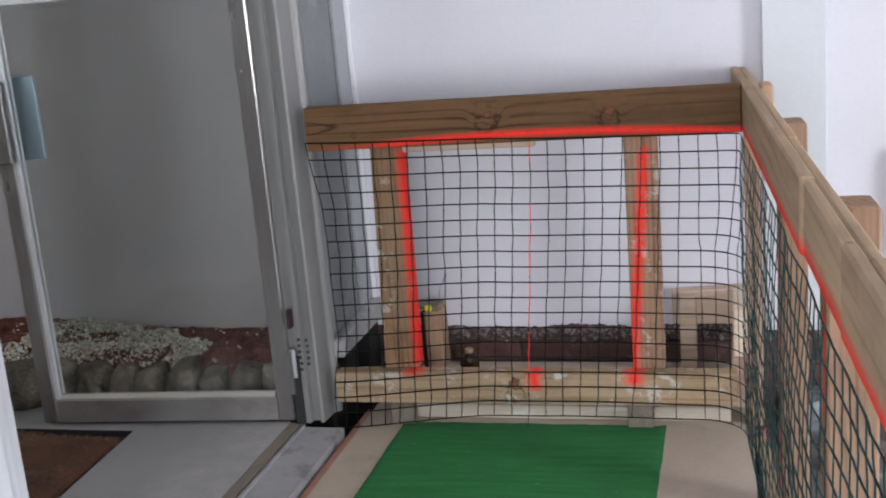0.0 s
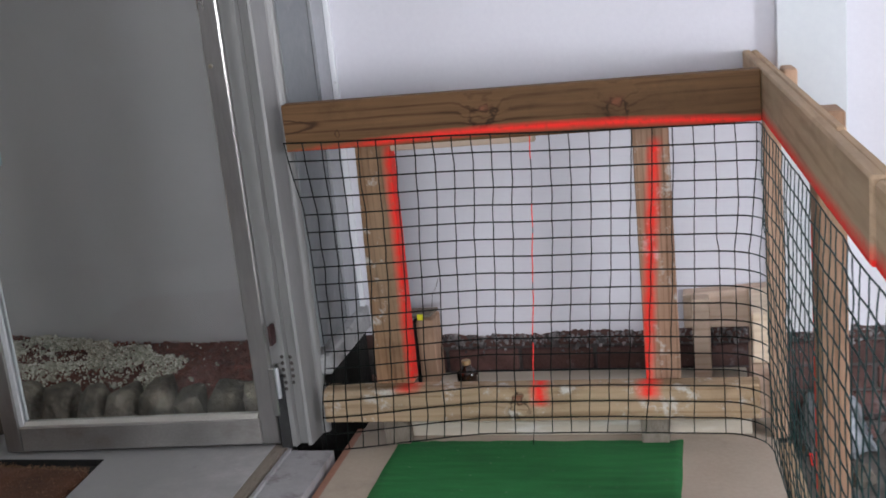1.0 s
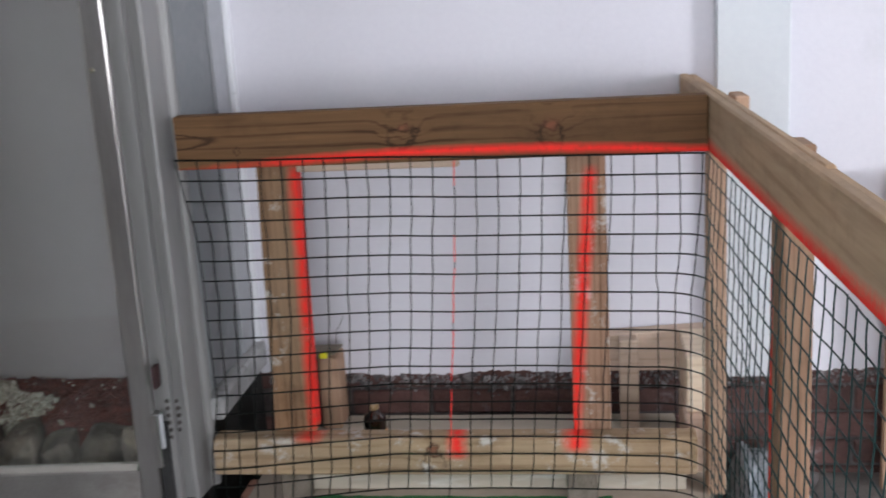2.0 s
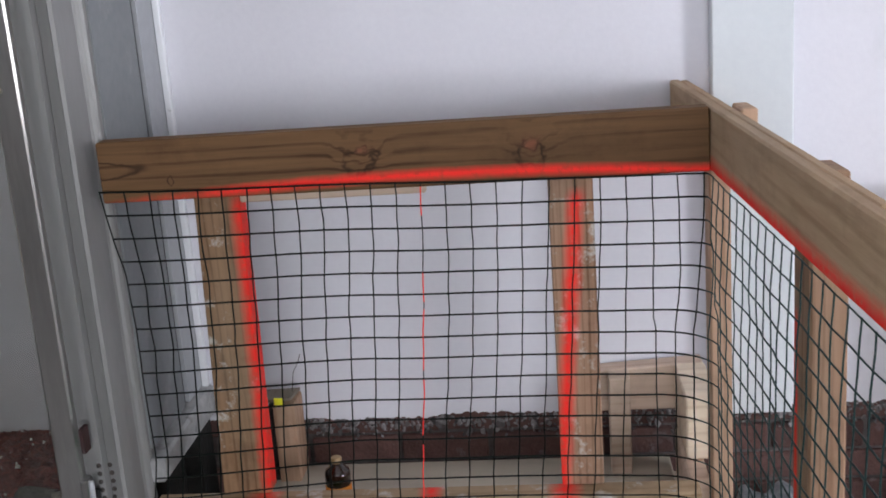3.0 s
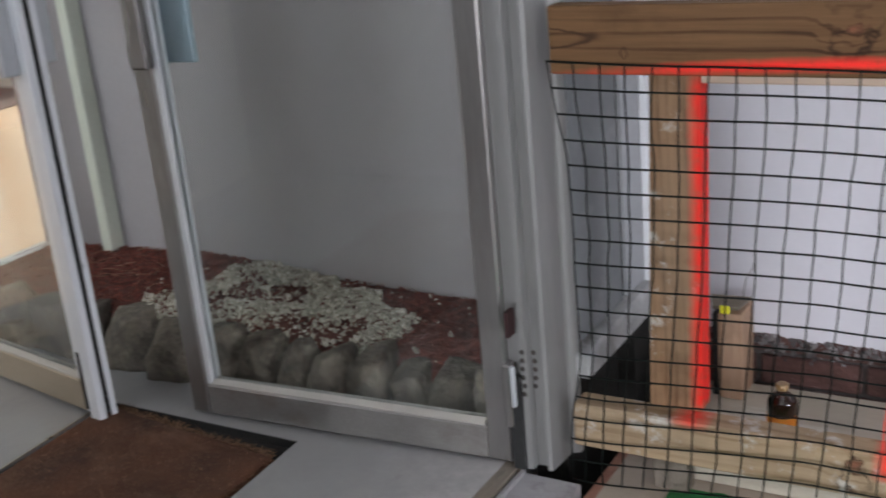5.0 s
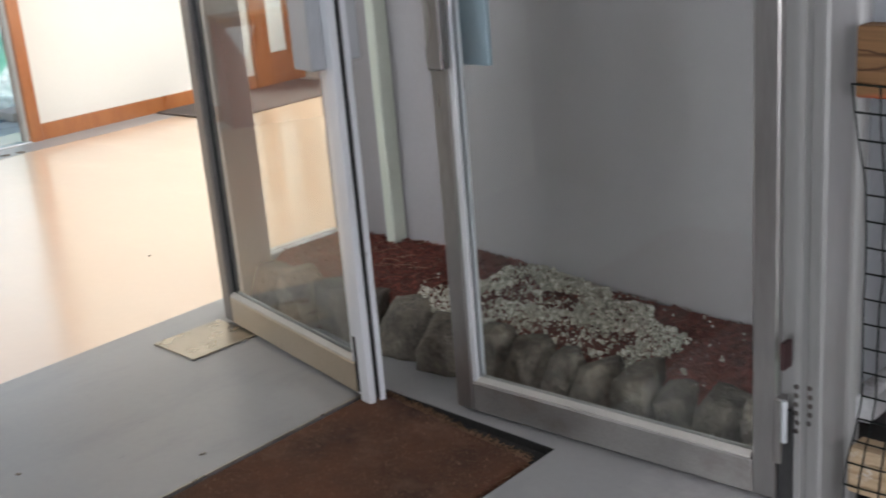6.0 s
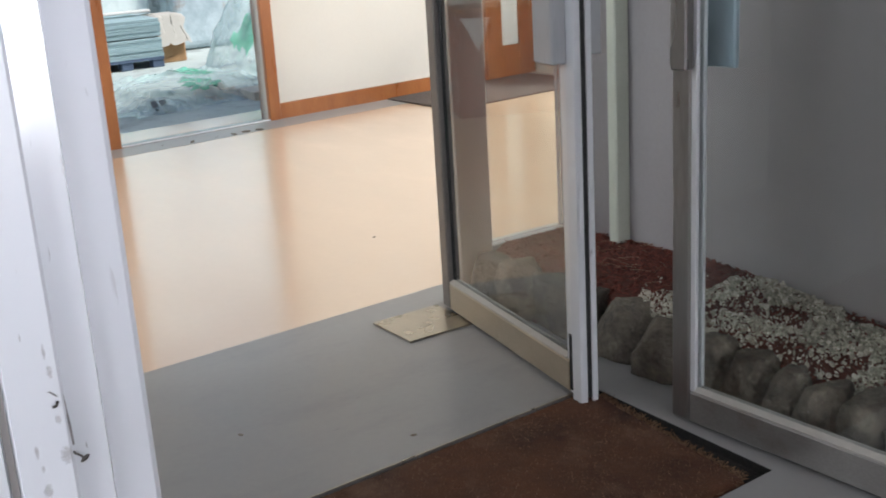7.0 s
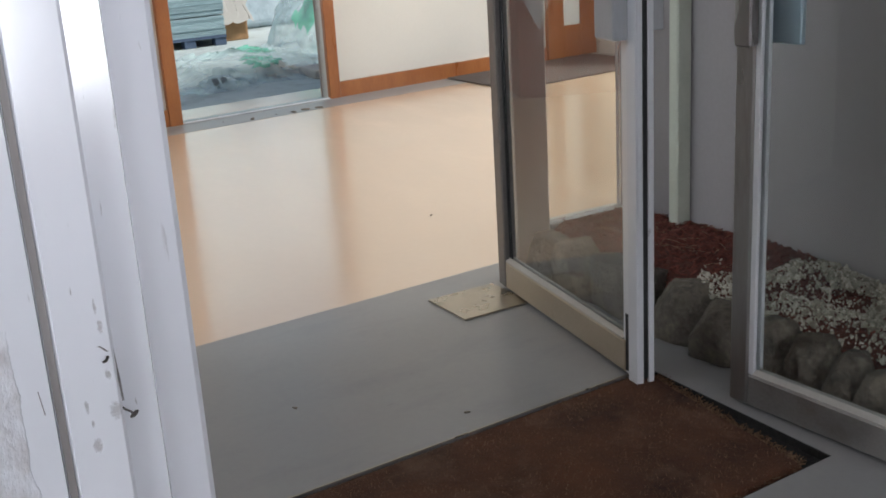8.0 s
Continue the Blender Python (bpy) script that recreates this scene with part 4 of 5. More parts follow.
part("wire", bm, DARK_STEEL, stud, "thin bent wire")

block = thing("timber_block", (0.05, 3.4, -0.024), "pale offcuts nailed together against the wall", "timber")
part("upright", box(bmesh.new(), (-0.052, 3.39, 0.0175), (-0.004, 3.44, 0.255), 0.003), OFFCUT, block)
cross = box(bmesh.new(), (-0.075, 3.4405, 0.155), (0.165, 3.492, 0.268), 0.003)
for v in cross.verts:
    if v.co.z > 0.2:
        v.co.z += 0.014 * math.sin(max(0.0, min(1.0, (v.co.x + 0.06) / 0.17)) * 1.6) - 0.014
part("crosspiece", cross, OFFCUT, block)
part("upper_block", box(bmesh.new(), (0.100, 3.22, 0.130), (0.168, 3.44, 0.268), 0.004), LIT_OFFCUT, block, "pale offcut block with its lit tone put into the colour")
part("lower_block", box(bmesh.new(), (0.095, 3.13, 0.0175), (0.137, 3.40, 0.128), 0.004), OFFCUT, block)

bottle = thing("small_bottle", (-0.668, 3.27, 0.0175), "small dark amber bottle with a pale cap and orange label", "bottle")
BX = Matrix.Translation((-0.668, 3.27, 0.0175))


part("body", moved(lathe([(0.026, 0.0), (0.029, 0.003), (0.029, 0.080), (0.027, 0.090), (0.014, 0.101), (0.0115, 0.108)]), BX), AMBER, bottle)
part("cap", moved(lathe([(0.0120, 0.1085), (0.0126, 0.110), (0.0126, 0.120), (0.010, 0.122)]), BX), CAP, bottle, "pale cap")
part("label", moved(lathe([(0.0292, 0.010), (0.0296, 0.011), (0.0296, 0.056), (0.0292, 0.057)]), BX), LABEL, bottle, "orange paper label")

# ---- entrance doors ----


def glazed_leaf(name, width, m, label, kick_label, hinge_mat, lock_mat, kick_mat, foot):
    """A metal glazed door leaf; local x from the hinge to the lock stile, y through its thickness."""
    leaf = tagged(new(name), label, "door", "", "structure")
    leaf.matrix_basis = m
    hgt, st, th = 2.05, 0.050, 0.044

    def lp(n, bm, mat, lab="", parent=None):
        ob = new(n, mesh_of(n, bm, mat))
        ob.parent = parent or leaf
        return tagged(ob, lab)
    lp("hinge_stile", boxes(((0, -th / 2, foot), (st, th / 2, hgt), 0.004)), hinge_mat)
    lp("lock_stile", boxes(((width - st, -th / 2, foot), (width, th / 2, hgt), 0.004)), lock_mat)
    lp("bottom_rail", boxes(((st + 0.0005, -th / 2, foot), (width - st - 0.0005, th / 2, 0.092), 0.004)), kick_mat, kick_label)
    lp("top_rail", boxes(((st + 0.0005, -th / 2, hgt - 0.07), (width - st - 0.0005, th / 2, hgt), 0.003)), ALU)
    g = lp("pane", boxes(((st + 0.001, -0.003, 0.0925), (width - st - 0.001, 0.003, hgt - 0.0705))), GLASS)
    g.visible_shadow = False
    for s in (-1, 1):
        y0, y1 = sorted((s * 0.0035, s * 0.007))
        lp("glazing_bead", boxes(((st + 0.0005, y0, 0.0925), (st + 0.004, y1, hgt - 0.071)), ((width - st - 0.004, y0, 0.0925), (width - st - 0.0005, y1, hgt - 0.071)), ((st + 0.0045, y0, 0.0925), (width - st - 0.0045, y1, 0.096))), RUBBER, "thin black glazing gasket")
        b0, b1 = sorted((s * 0.0075, s * 0.018))
        lp("bead", boxes(((width - st - 0.0145, b0, 0.0925), (width - st - 0.0005, b1, hgt - 0.071), 0.001)), WHITE_ALU, "bright glazing bead")
    for s in (-1, 1):
        lo, hi = sorted((s * 0.0075, s * 0.0215))
        ledge = box(bmesh.new(), (st + 0.005, lo, 0.0925), (width - st - 0.015, hi, 0.1035))
        for v in ledge.verts:
            if v.co.z > 0.098 and abs(v.co.y) > 0.015:
                v.co.z = 0.0955
        lp("glazing_ledge", ledge, WARM_ALU, "pale sloping glazing ledge")
    return leaf, lp


leaf, lp = glazed_leaf("door_1", 0.797, Matrix.Translation((-1.138, 3.028, -0.008)) @ Matrix.Rotation(math.pi + 0.066, 4, "Z"), "glazed aluminium door leaf standing open along the planter", "scuffed bottom rail", ALU, ALU, KICK, 0.018)
lp("handle", boxes(((0.735, 0.0225, 0.816), (0.780, 0.050, 1.05), 0.004)), ALU, "grey box pull handle")
lp("back_handle", boxes(((0.680, -0.055, 0.815), (0.775, -0.040, 1.055), 0.003)), BLUE_PLATE, "blue-grey pull plate")
lp("handle_spacer", boxes(((0.752, -0.0395, 0.90), (0.772, -0.0225, 0.98))), ALU)
hinge = lp("hinge", boxes(((-0.012, -0.012, 0.10), (0.004, 0.030, 0.235), 0.003)), ALU, "steel hinge")
lp("lock_screw", moved(lathe([(0.006, 0), (0.006, 0.004), (0.003, 0.006)], 10), Matrix.Translation((0.036, 0.022, 1.03)) @ Matrix.Rotation(-math.pi / 2, 4, "X")), STEEL_PLATE)

tipx, tipy, hx, hy = -2.128, 2.873, -2.912, 3.006
ang = math.atan2(tipy - hy, tipx - hx)
leaf2, lp2 = glazed_leaf("door_2", 0.796, Matrix.Translation((hx, hy, 0)) @ Matrix.Rotation(ang, 4, "Z"), "glazed aluminium inner door leaf standing open on a floor spring", "bottom rail tinted with the peach floor's reflection", DARK_ALU, WHITE_ALU, KICK_FLOOR_TINT, 0.010)
lp2("brush_end", boxes(((0.750, -0.0236, 0.02), (0.7655, -0.0222, 0.165))), RUBBER, "black brush end at the foot")
lp2("brush_strip", boxes(((0.7965, -0.006, 0.012), (0.803, 0.006, 2.04))), RUBBER, "black brush seal on the closing edge")
lp2("edge_cover", boxes(((0.7665, -0.0255, 0.0), (0.806, -0.0222, 2.05), 0.001), ((0.7965, -0.022, 0.0), (0.806, -0.0065, 2.05), 0.002), ((0.7965, 0.0065, 0.0), (0.806, 0.022, 2.05), 0.002)), GLOSS_WHITE, "white closing edge")
lp2("handle", boxes(((0.690, -0.062, 0.81), (0.775, -0.0225, 1.05), 0.004)), PALE_ALU, "pale grey box pull handle")
lp2("back_handle", boxes(((0.70, 0.0228, 0.825), (0.782, 0.062, 1.055), 0.003)), PALE_ALU)

single("floor_spring_plate", box(bmesh.new(), (-2.940, 2.752, 0.0005), (-2.738, 2.975, 0.006), 0.001), STEEL_PLATE, "brass-toned floor spring cover plate at the door pivot", "cover plate")

SCREEN_POST = surface("brown_grey_frame", (0.38, 0.34, 0.30), (0.44, 0.395, 0.35), 4, (0.35, 0.5))
# fixed screen beside the inner door
screen = tagged(thing("window_1", (-2.97, 3.3, 0.0), "pale framed fixed glass screen between entrance and lobby", "glass screen"), kind="structure")
part("frame_post", box(bmesh.new(), (-3.0, 3.075, 0.0), (-2.935, 3.198, 2.12), 0.004), SCREEN_POST, screen)
part("frame_rail", box(bmesh.new(), (-3.0, 3.1985, 0.06), (-2.935, 3.4985, 0.146), 0.004), PALE_ALU, screen)
g = part("pane", boxes(((-2.972, 3.199, 0.1465), (-2.966, 3.4985, 2.12))), GLASS_SCREEN, screen)
g.visible_shadow = False
setting("corner_post", box(bmesh.new(), (-2.686, 3.445, 0.05), (-2.648, 3.4993, 2.12), 0.004), surface("pale_green_paint", (0.50, 0.52, 0.44), (0.57, 0.59, 0.51), 3, (0.5, 0.6)), "pale greenish painted post in the corner", "post")

# mats
setting("mat_trim", askew(boxes(((-2.190, 1.45, -0.004), (-2.1865, 2.936, 0.0025)))), STEEL_PLATE, "thin brass trim along the mat well", "trim")
mat_ob = thing("door_mat", (-1.87, 2.2, -0.0215), "brown coir door mat sunk in its well, worn at the edge", "door mat")


def coir_sheet():
    bm = bmesh.new()
    nx, ny = 44, 90
    x0, x1, y0, y1 = -2.182, -1.633, 1.47, 2.898
    rows = []
    for j in range(ny + 1):
        row = []
        for i in range(nx + 1):
            x, y = x0 + (x1 - x0) * i / nx, y0 + (y1 - y0) * j / ny
            y -= 0.11 * (x + 1.90) * max(0.0, (y - 2.4) / 0.5)
            if j == ny:
                y += 0.018 * noise.noise((x * 14, 2.0, 0)) + 0.008 * noise.noise((x * 60, 2.0, 0))
            if i == nx:
                x += 0.006 * noise.noise((y * 50, 4.0, 0))
            rim = j == ny or i in (0, nx)
            row.append(bm.verts.new((x, y, (-0.004 if i == 0 else -0.016) if rim else 0.002 + 0.003 * noise.noise((x * 12, y * 12, 1)) + 0.002 * noise.noise((x * 60, y * 60, 3)))))
        rows.append(row)
    for j in range(ny):
        for i in range(nx):
            bm.faces.new((rows[j][i], rows[j][i + 1], rows[j + 1][i + 1], rows[j + 1][i])).smooth = True
    return bm


part("mat_body", askew(coir_sheet()), COIR, mat_ob)
bm = bmesh.new()
for k in range(1800):
    if k % 4:
        x = random.uniform(-2.17, -1.64)
        y = 2.898 - 0.11 * (x + 1.90) + random.uniform(-0.035, 0.008)
    else:
        x, y = -1.636 + random.uniform(-0.02, 0.003), random.uniform(1.6, 2.85)
    d = Vector((random.uniform(-1, 1), random.uniform(-1, 1), random.uniform(-0.2, 0.5))).normalized() * 0.014
    tube(bm, [Vector((x, y, -0.006)), Vector((x, y, -0.005)) + d], 0.0008, 3)
FIBRE = flecks("coir_fibre", (0.09, 0.042, 0.02), (0.34, 0.20, 0.12), 0.95)
tagged(part("fringe", askew(bm), FIBRE, mat_ob, "frayed coir fibres"), kind="stuff")
bm = bmesh.new()
rngm = random.Random(8)
for k in range(9000):
    x, y = rngm.uniform(-2.175, -1.645), rngm.uniform(1.9, 2.86)
    d = Vector((rngm.uniform(-1, 1), rngm.uniform(-1, 1), rngm.uniform(0.1, 0.9))).normalized() * rngm.uniform(0.005, 0.011)
    side_v = Vector((-d.y, d.x, 0)).normalized() * 0.0009
    base = Vector((x, y, 0.001))
    bm.faces.new((bm.verts.new(base - side_v), bm.verts.new(base + side_v), bm.verts.new(base + d)))
tagged(part("tufting", askew(bm), FIBRE, mat_ob, "tufted coir pile"), kind="stuff")
turned(single("lobby_mat", box(bmesh.new(), (-6.11, 4.86, 0.0015), (-5.45, 6.05, 0.011), 0.003), DARK_MAT, "dark brown ribbed mat by the lobby door", "door mat"))

# ---- planter ----
planter = thing("planter_bed", (-2.0, 3.3, 0.0), "narrow planting bed of bark and gravel behind stones", "planter")


def bed_height(x, y):
    f = min(1.0, max(0.0, (y - 3.13) / 0.1))
    return 0.085 + 0.05 * f + 0.022 * f * min(1.0, max(0.0, (-1.6 - x) / 0.5)) + 0.012 * noise.noise((x * 4, y * 4, 0)) + 0.01 * math.sin((x + 2.6) * 5)


bm = bmesh.new()
rows = []
for j in range(13):
    y = 3.11 + (3.4985 - 3.11) * j / 12
    rows.append([bm.verts.new((-2.93 + 1.79 * i / 70, y, 0.0 if j == 0 else bed_height(-2.93 + 1.79 * i / 70, y))) for i in range(71)])
for a, b in zip(rows, rows[1:]):
    for i in range(70):
        bm.faces.new((a[i], a[i + 1], b[i + 1], b[i])).smooth = True
part("soil", bm, SOIL, planter, "dark red-brown soil")


def in_gravel(x, y):
    e = noise.noise((x * 9, y * 9, 5)) * 0.08
    return (-2.17 + e < x < -1.53 + e and y < 3.49 - 0.4 * max(0, x + 1.85) + e) or (-2.30 < x < -2.1 and y < 3.24 + e)


bm = bmesh.new()
for k in range(7000):
    x, y = random.uniform(-2.92, -1.15), random.uniform(3.16, 3.492)
    if in_gravel(x, y) and random.random() < 0.8:
        continue
    l, w, t = random.uniform(0.006, 0.015), random.uniform(0.003, 0.006), random.uniform(0.0012, 0.003)
    m = Matrix.Translation((x, y, bed_height(x, y) + 0.004)) @ Euler((random.uniform(-0.6, 0.6), random.uniform(-0.6, 0.6), random.uniform(0, 6.3))).to_matrix().to_4x4()
    vs = [bm.verts.new(m @ Vector((a * l, b * w * random.uniform(0.5, 1), c * t))) for a, b, c in ((-1, -1, 0), (1, -0.6, 0), (0.8, 1, 0), (-0.9, 0.7, 0), (0, 0, 1))]
    for a, b in ((0, 1), (1, 2), (2, 3), (3, 0)):
        bm.faces.new((vs[a], vs[b], vs[4]))
tagged(part("bark_mulch", bm, MULCH, planter, "dark red bark chips"), kind="stuff")

bm = bmesh.new()
rngn = random.Random(17)
for k in range(60):
    x, y = rngn.uniform(-2.85, -2.2), rngn.uniform(3.19, 3.48)
    a, l = rngn.uniform(0, 6.3), rngn.uniform(0.012, 0.03)
    z = bed_height(x, y) + 0.009
    tube(bm, [Vector((x - l * math.cos(a), y - l * math.sin(a), z)), Vector((x, y, z + 0.003)), Vector((x + l * math.cos(a), y + l * math.sin(a), z + 0.001))], 0.0005, 3)
tagged(part("straw", bm, flecks("pale_straw", (0.26, 0.16, 0.09), (0.50, 0.36, 0.24), 0.8), planter, "thin pale needles on the bark"), kind="stuff")

ICO = bmesh.new()
bmesh.ops.create_icosphere(ICO, subdivisions=1, radius=1.0)
ICO_V = [v.co.copy() for v in ICO.verts]
ICO_F = [[v.index for v in f.verts] for f in ICO.faces]
ICO.free()
bm = bmesh.new()
for k in range(10500):
    x, y = random.uniform(-2.32, -1.40), random.uniform(3.165, 3.49)
    if not in_gravel(x, y):
        if random.random() > 0.012:
            continue
    elif noise.noise((x * 8, y * 8, 9)) > 0.10 and random.random() < 0.8:
        continue
    s = random.uniform(0.0022, 0.0050) if random.random() < 0.92 else random.uniform(0.006, 0.0105)
    rot = Euler((random.uniform(0, 6), random.uniform(0, 6), random.uniform(0, 6))).to_matrix()
    sc = (random.uniform(0.7, 1.4), random.uniform(0.6, 1.1), random.uniform(0.5, 0.9))
    at = Vector((x, y, bed_height(x, y) + 0.005 + 0.3 * s))
    vs = [bm.verts.new(at + rot @ Vector([c * q * s * random.uniform(0.8, 1.15) for c, q in zip(v, sc)])) for v in ICO_V]
    for f in ICO_F:
        bm.faces.new([vs[i] for i in f])
tagged(part("gravel", bm, PEBBLE, planter, "loose off-white gravel"), kind="stuff")


def rock(w, d, h, seed):
    """A rough split stone standing on z = 0: a rounded block with broken planes and a rough skin."""
    bm = bmesh.new()
    bmesh.ops.create_cube(bm, size=1.0)
    bmesh.ops.subdivide_edges(bm, edges=bm.edges, cuts=12, use_grid_fill=True)
    r = random.Random(int(seed * 1000) + 5)
    cuts = [(Vector((r.uniform(-1, 1), r.uniform(-1, 1), r.uniform(-0.3, 0.7))).normalized(), r.uniform(0.90, 1.14)) for _ in range(11)]
    off = Vector((seed, seed * 0.7, 0))
    for v in bm.verts:
        c = v.co * 2
        n = c.normalized()
        q = c * 0.80 + n * 0.27
        q += n * (0.07 * noise.noise(n * 1.3 + off) + 0.08 * noise.noise(n * 3.1 + off))
        for axis, far in cuts:
            over = q.dot(axis) - far
            if over > 0:
                q -= axis * over * 0.95
        q += n * (0.04 * noise.noise(n * 7 + off) + 0.03 * noise.noise(n * 15 + off))
        v.co = Vector((q.x * w / 2, q.y * d / 2, max(0.001, (q.z * 0.5 + 0.45) * h)))
    for f in bm.faces:
        f.smooth = True
    return bm


rx, k = -1.16, 0
rng = random.Random(11)
while rx > -2.86:
    big = -2.25 < rx < -1.98 or rx < -2.45
    w = rng.uniform(0.16, 0.20) if big else rng.uniform(0.095, 0.135)
    bm = moved(rock(w * 1.02, rng.uniform(0.12, 0.15), rng.uniform(0.135, 0.165) if big else rng.uniform(0.115, 0.15), k * 3.7 + 1.3), Matrix.Translation((rx - w / 2, 3.142 + rng.uniform(-0.012, 0.012), 0)) @ Matrix.Rotation(rng.uniform(-0.3, 0.3), 4, "Z"))
    single("edging_stone", bm, STONE, "rough grey-brown edging stone of the planting bed", "stone", "stones edging the bed")
    rx -= w * 1.0
    k += 1

# ---- lobby ----
frame_far = tagged(thing("door_frame", (-6.15, 3.54, 0), "varnished orange-brown door frame of the yard door", "door frame"), kind="structure")
part("jamb", box(bmesh.new(), (-6.235, 3.035, -0.02), (-6.12, 3.11, 2.16), 0.004), ORANGE_WOOD, frame_far)
part("jamb", box(bmesh.new(), (-6.235, 4.03, -0.02), (-6.12, 4.102, 2.16), 0.004), ORANGE_WOOD, frame_far)
part("head", box(bmesh.new(), (-6.235, 3.1105, 2.06), (-6.12, 4.0295, 2.16), 0.004), ORANGE_WOOD, frame_far)
part("threshold_strip", boxes(((-6.139, 3.1105, -0.02), (-6.126, 4.0295, 0.009))), GLOSS_WHITE, frame_far, "white worn threshold strip")
part("track", box(bmesh.new(), (-6.1255, 3.1105, -0.025), (-6.11, 4.0295, 0.005), 0.002), SILL_DIRTY, frame_far, "worn metal door track")
part("step", box(bmesh.new(), (-6.235, 3.1105, -0.06), (-6.1395, 4.0295, 0.001), 0.002), YARD, frame_far, "pale concrete step")
turned(frame_far)


door3 = tagged(thing("door_3", (-6.125, 5.9, 0), "varnished orange-brown wooden lobby door with a narrow glass light", "door"), kind="structure")
part("frame", boxes(((-6.15, 5.705, 0.0), (-6.115, 5.78, 2.1), 0.003)), ORANGE_WOOD, door3)
part("leaf", boxes(((-6.15, 5.781, 0.005), (-6.125, 5.85, 2.08), 0.003), ((-6.15, 6.0005, 0.005), (-6.125, 6.14, 2.08), 0.003), ((-6.15, 5.8505, 0.005), (-6.125, 6.0, 0.215), 0.003)), ORANGE_WOOD, door3)
part("pane", boxes(((-6.148, 5.851, 0.216), (-6.138, 5.9995, 2.0))), surface("frosted_pane", (0.80, 0.84, 0.84), (0.86, 0.9, 0.9), 3, (0.2, 0.3)), door3, "pale frosted glass")
turned(door3)
RED_WOOD = surface("red_brown_wood", (0.24, 0.055, 0.035), (0.34, 0.090, 0.055), 4.0, (0.3, 0.45), bump=0.1, fine=60, stretch=(3, 3, 0.6))
# Unseen box and triangle, added to give the inner door's glass its red reflection.
cabinet = thing("reflected_red_box", (-6.0, 1.7, 0.0), "low red-brown box out of view, added for the reflection in the door glass", "cabinet")
part("body", boxes(((-6.127, 1.30, 0.0), (-5.855, 2.12, 0.575), 0.004)), RED_WOOD, cabinet)
part("top", boxes(((-6.127, 1.28, 0.5755), (-5.842, 2.13, 0.603), 0.004)), ORANGE_WOOD, cabinet, "darker wooden top board")
tri = [(1.925, 0.550), (2.095, 0.550), (1.998, 0.370)]
bm = bmesh.new()
fr = [bm.verts.new((-5.851, y, z)) for y, z in tri]
bk = [bm.verts.new((-5.8545, y, z)) for y, z in tri]
bm.faces.new(fr), bm.faces.new(bk[::-1])
for i in range(3):
    bm.faces.new((fr[i], fr[(i + 1) % 3], bk[(i + 1) % 3], bk[i]))
part("paper", bm, PLASTER, cabinet, "plain white triangle added for the reflection")
turned(cabinet)

# ---- yard beyond the lobby door ----
setting("yard", boxes(((-16, -3, -0.2), (-6.2355, 14, -0.03))), YARD, "pale wet concrete yard", "ground")
# Far wall made tall and near-white as an unseen reflector for the lobby floor.
setting("wall_yard", boxes(((-12.4, -3, -0.03), (-12.2, 14, 3.6)), ((-12.2, 9.0, -0.03), (-6.3, 9.2, 3.2)), ((-12.2, -1.6, -0.03), (-6.3, -1.4, 3.2))), surface("yard_bounce_wall", (0.74, 0.82, 0.83), (0.80, 0.87, 0.87), 2, (0.8, 0.9)), "pale yard wall, raised out of view to brighten the floor's reflection", "wall")


def crumpled(name_seed, x0, x1, y0, y1, height, cells, rough, shape):
    bm = bmesh.new()
    nx, ny = cells
    rows = []
    for j in range(ny + 1):
        row = []
        for i in range(nx + 1):
            u, v = i / nx, j / ny
            x, y = x0 + (x1 - x0) * u, y0 + (y1 - y0) * v
            n1 = noise.noise((x * 3, y * 3, name_seed))
            n2 = abs(noise.noise((x * 8, y * 8, name_seed + 3)))
            n3 = noise.noise((x * 22, y * 22, name_seed + 6))
            edge = min(1.0, 6 * min(u, 1 - u, v, 1 - v))
            z = -0.025 + edge * max(0.01, height * shape(u, v) + rough * (0.5 * n1 + 0.9 * n2 + 0.25 * n3))
            row.append(bm.verts.new((x + 0.06 * n2, y + 0.05 * n3, z)))
        rows.append(row)
    for j in range(ny):
        for i in range(nx):
            bm.faces.new((rows[j][i], rows[j][i + 1], rows[j + 1][i + 1], rows[j + 1][i])).smooth = True
    return bm


stack = thing("board_stack", (-9.9, 3.8, -0.03), "stack of blue-grey boards in two bundles on a blue pallet", "board stack")
for k in range(7):
    part("pallet_block", boxes(((-9.66, 2.92 + 0.27 * k, -0.03), (-9.56, 3.02 + 0.27 * k, 0.035), 0.004)), PALLET_BLUE, stack, "blue wooden pallet block")
part("pallet_deck", boxes(((-10.4, 2.9, 0.0355), (-9.55, 4.64, 0.058))), PALLET_BLUE, stack, "blue wooden pallet deck")
sheet_me = mesh_of("sheet", box(bmesh.new(), (-0.42, -0.87, 0.0), (0.42, 0.87, 0.0122), 0.002), PANEL_BLUE)
rngs = random.Random(5)
for k in range(23):
    ob = new("sheet", sheet_me)
    ob.parent = stack
    ob.location = Vector((-9.98 + rngs.uniform(-0.004, 0.004), 3.77 + rngs.uniform(-0.006, 0.006), 0.0585 + k * 0.0133 + (0.010 if k > 11 else 0))) - Vector((-9.9, 3.8, -0.03))
for sy in (3.2, 4.0):
    part("batten", boxes(((-10.38, sy, 0.2185), (-9.60, sy + 0.06, 0.2275))), PALLET_BLUE, stack, "thin batten between the bundles")
pack = thing("wrapped_pack", (-11.0, 4.2, -0.03), "large pack wrapped in white plastic with green printed bars", "pack")
part("wrap", box(bmesh.new(), (-11.4, 3.2, -0.03), (-10.75, 5.0, 1.15), 0.04, 3), WHITE_WRAP, pack)
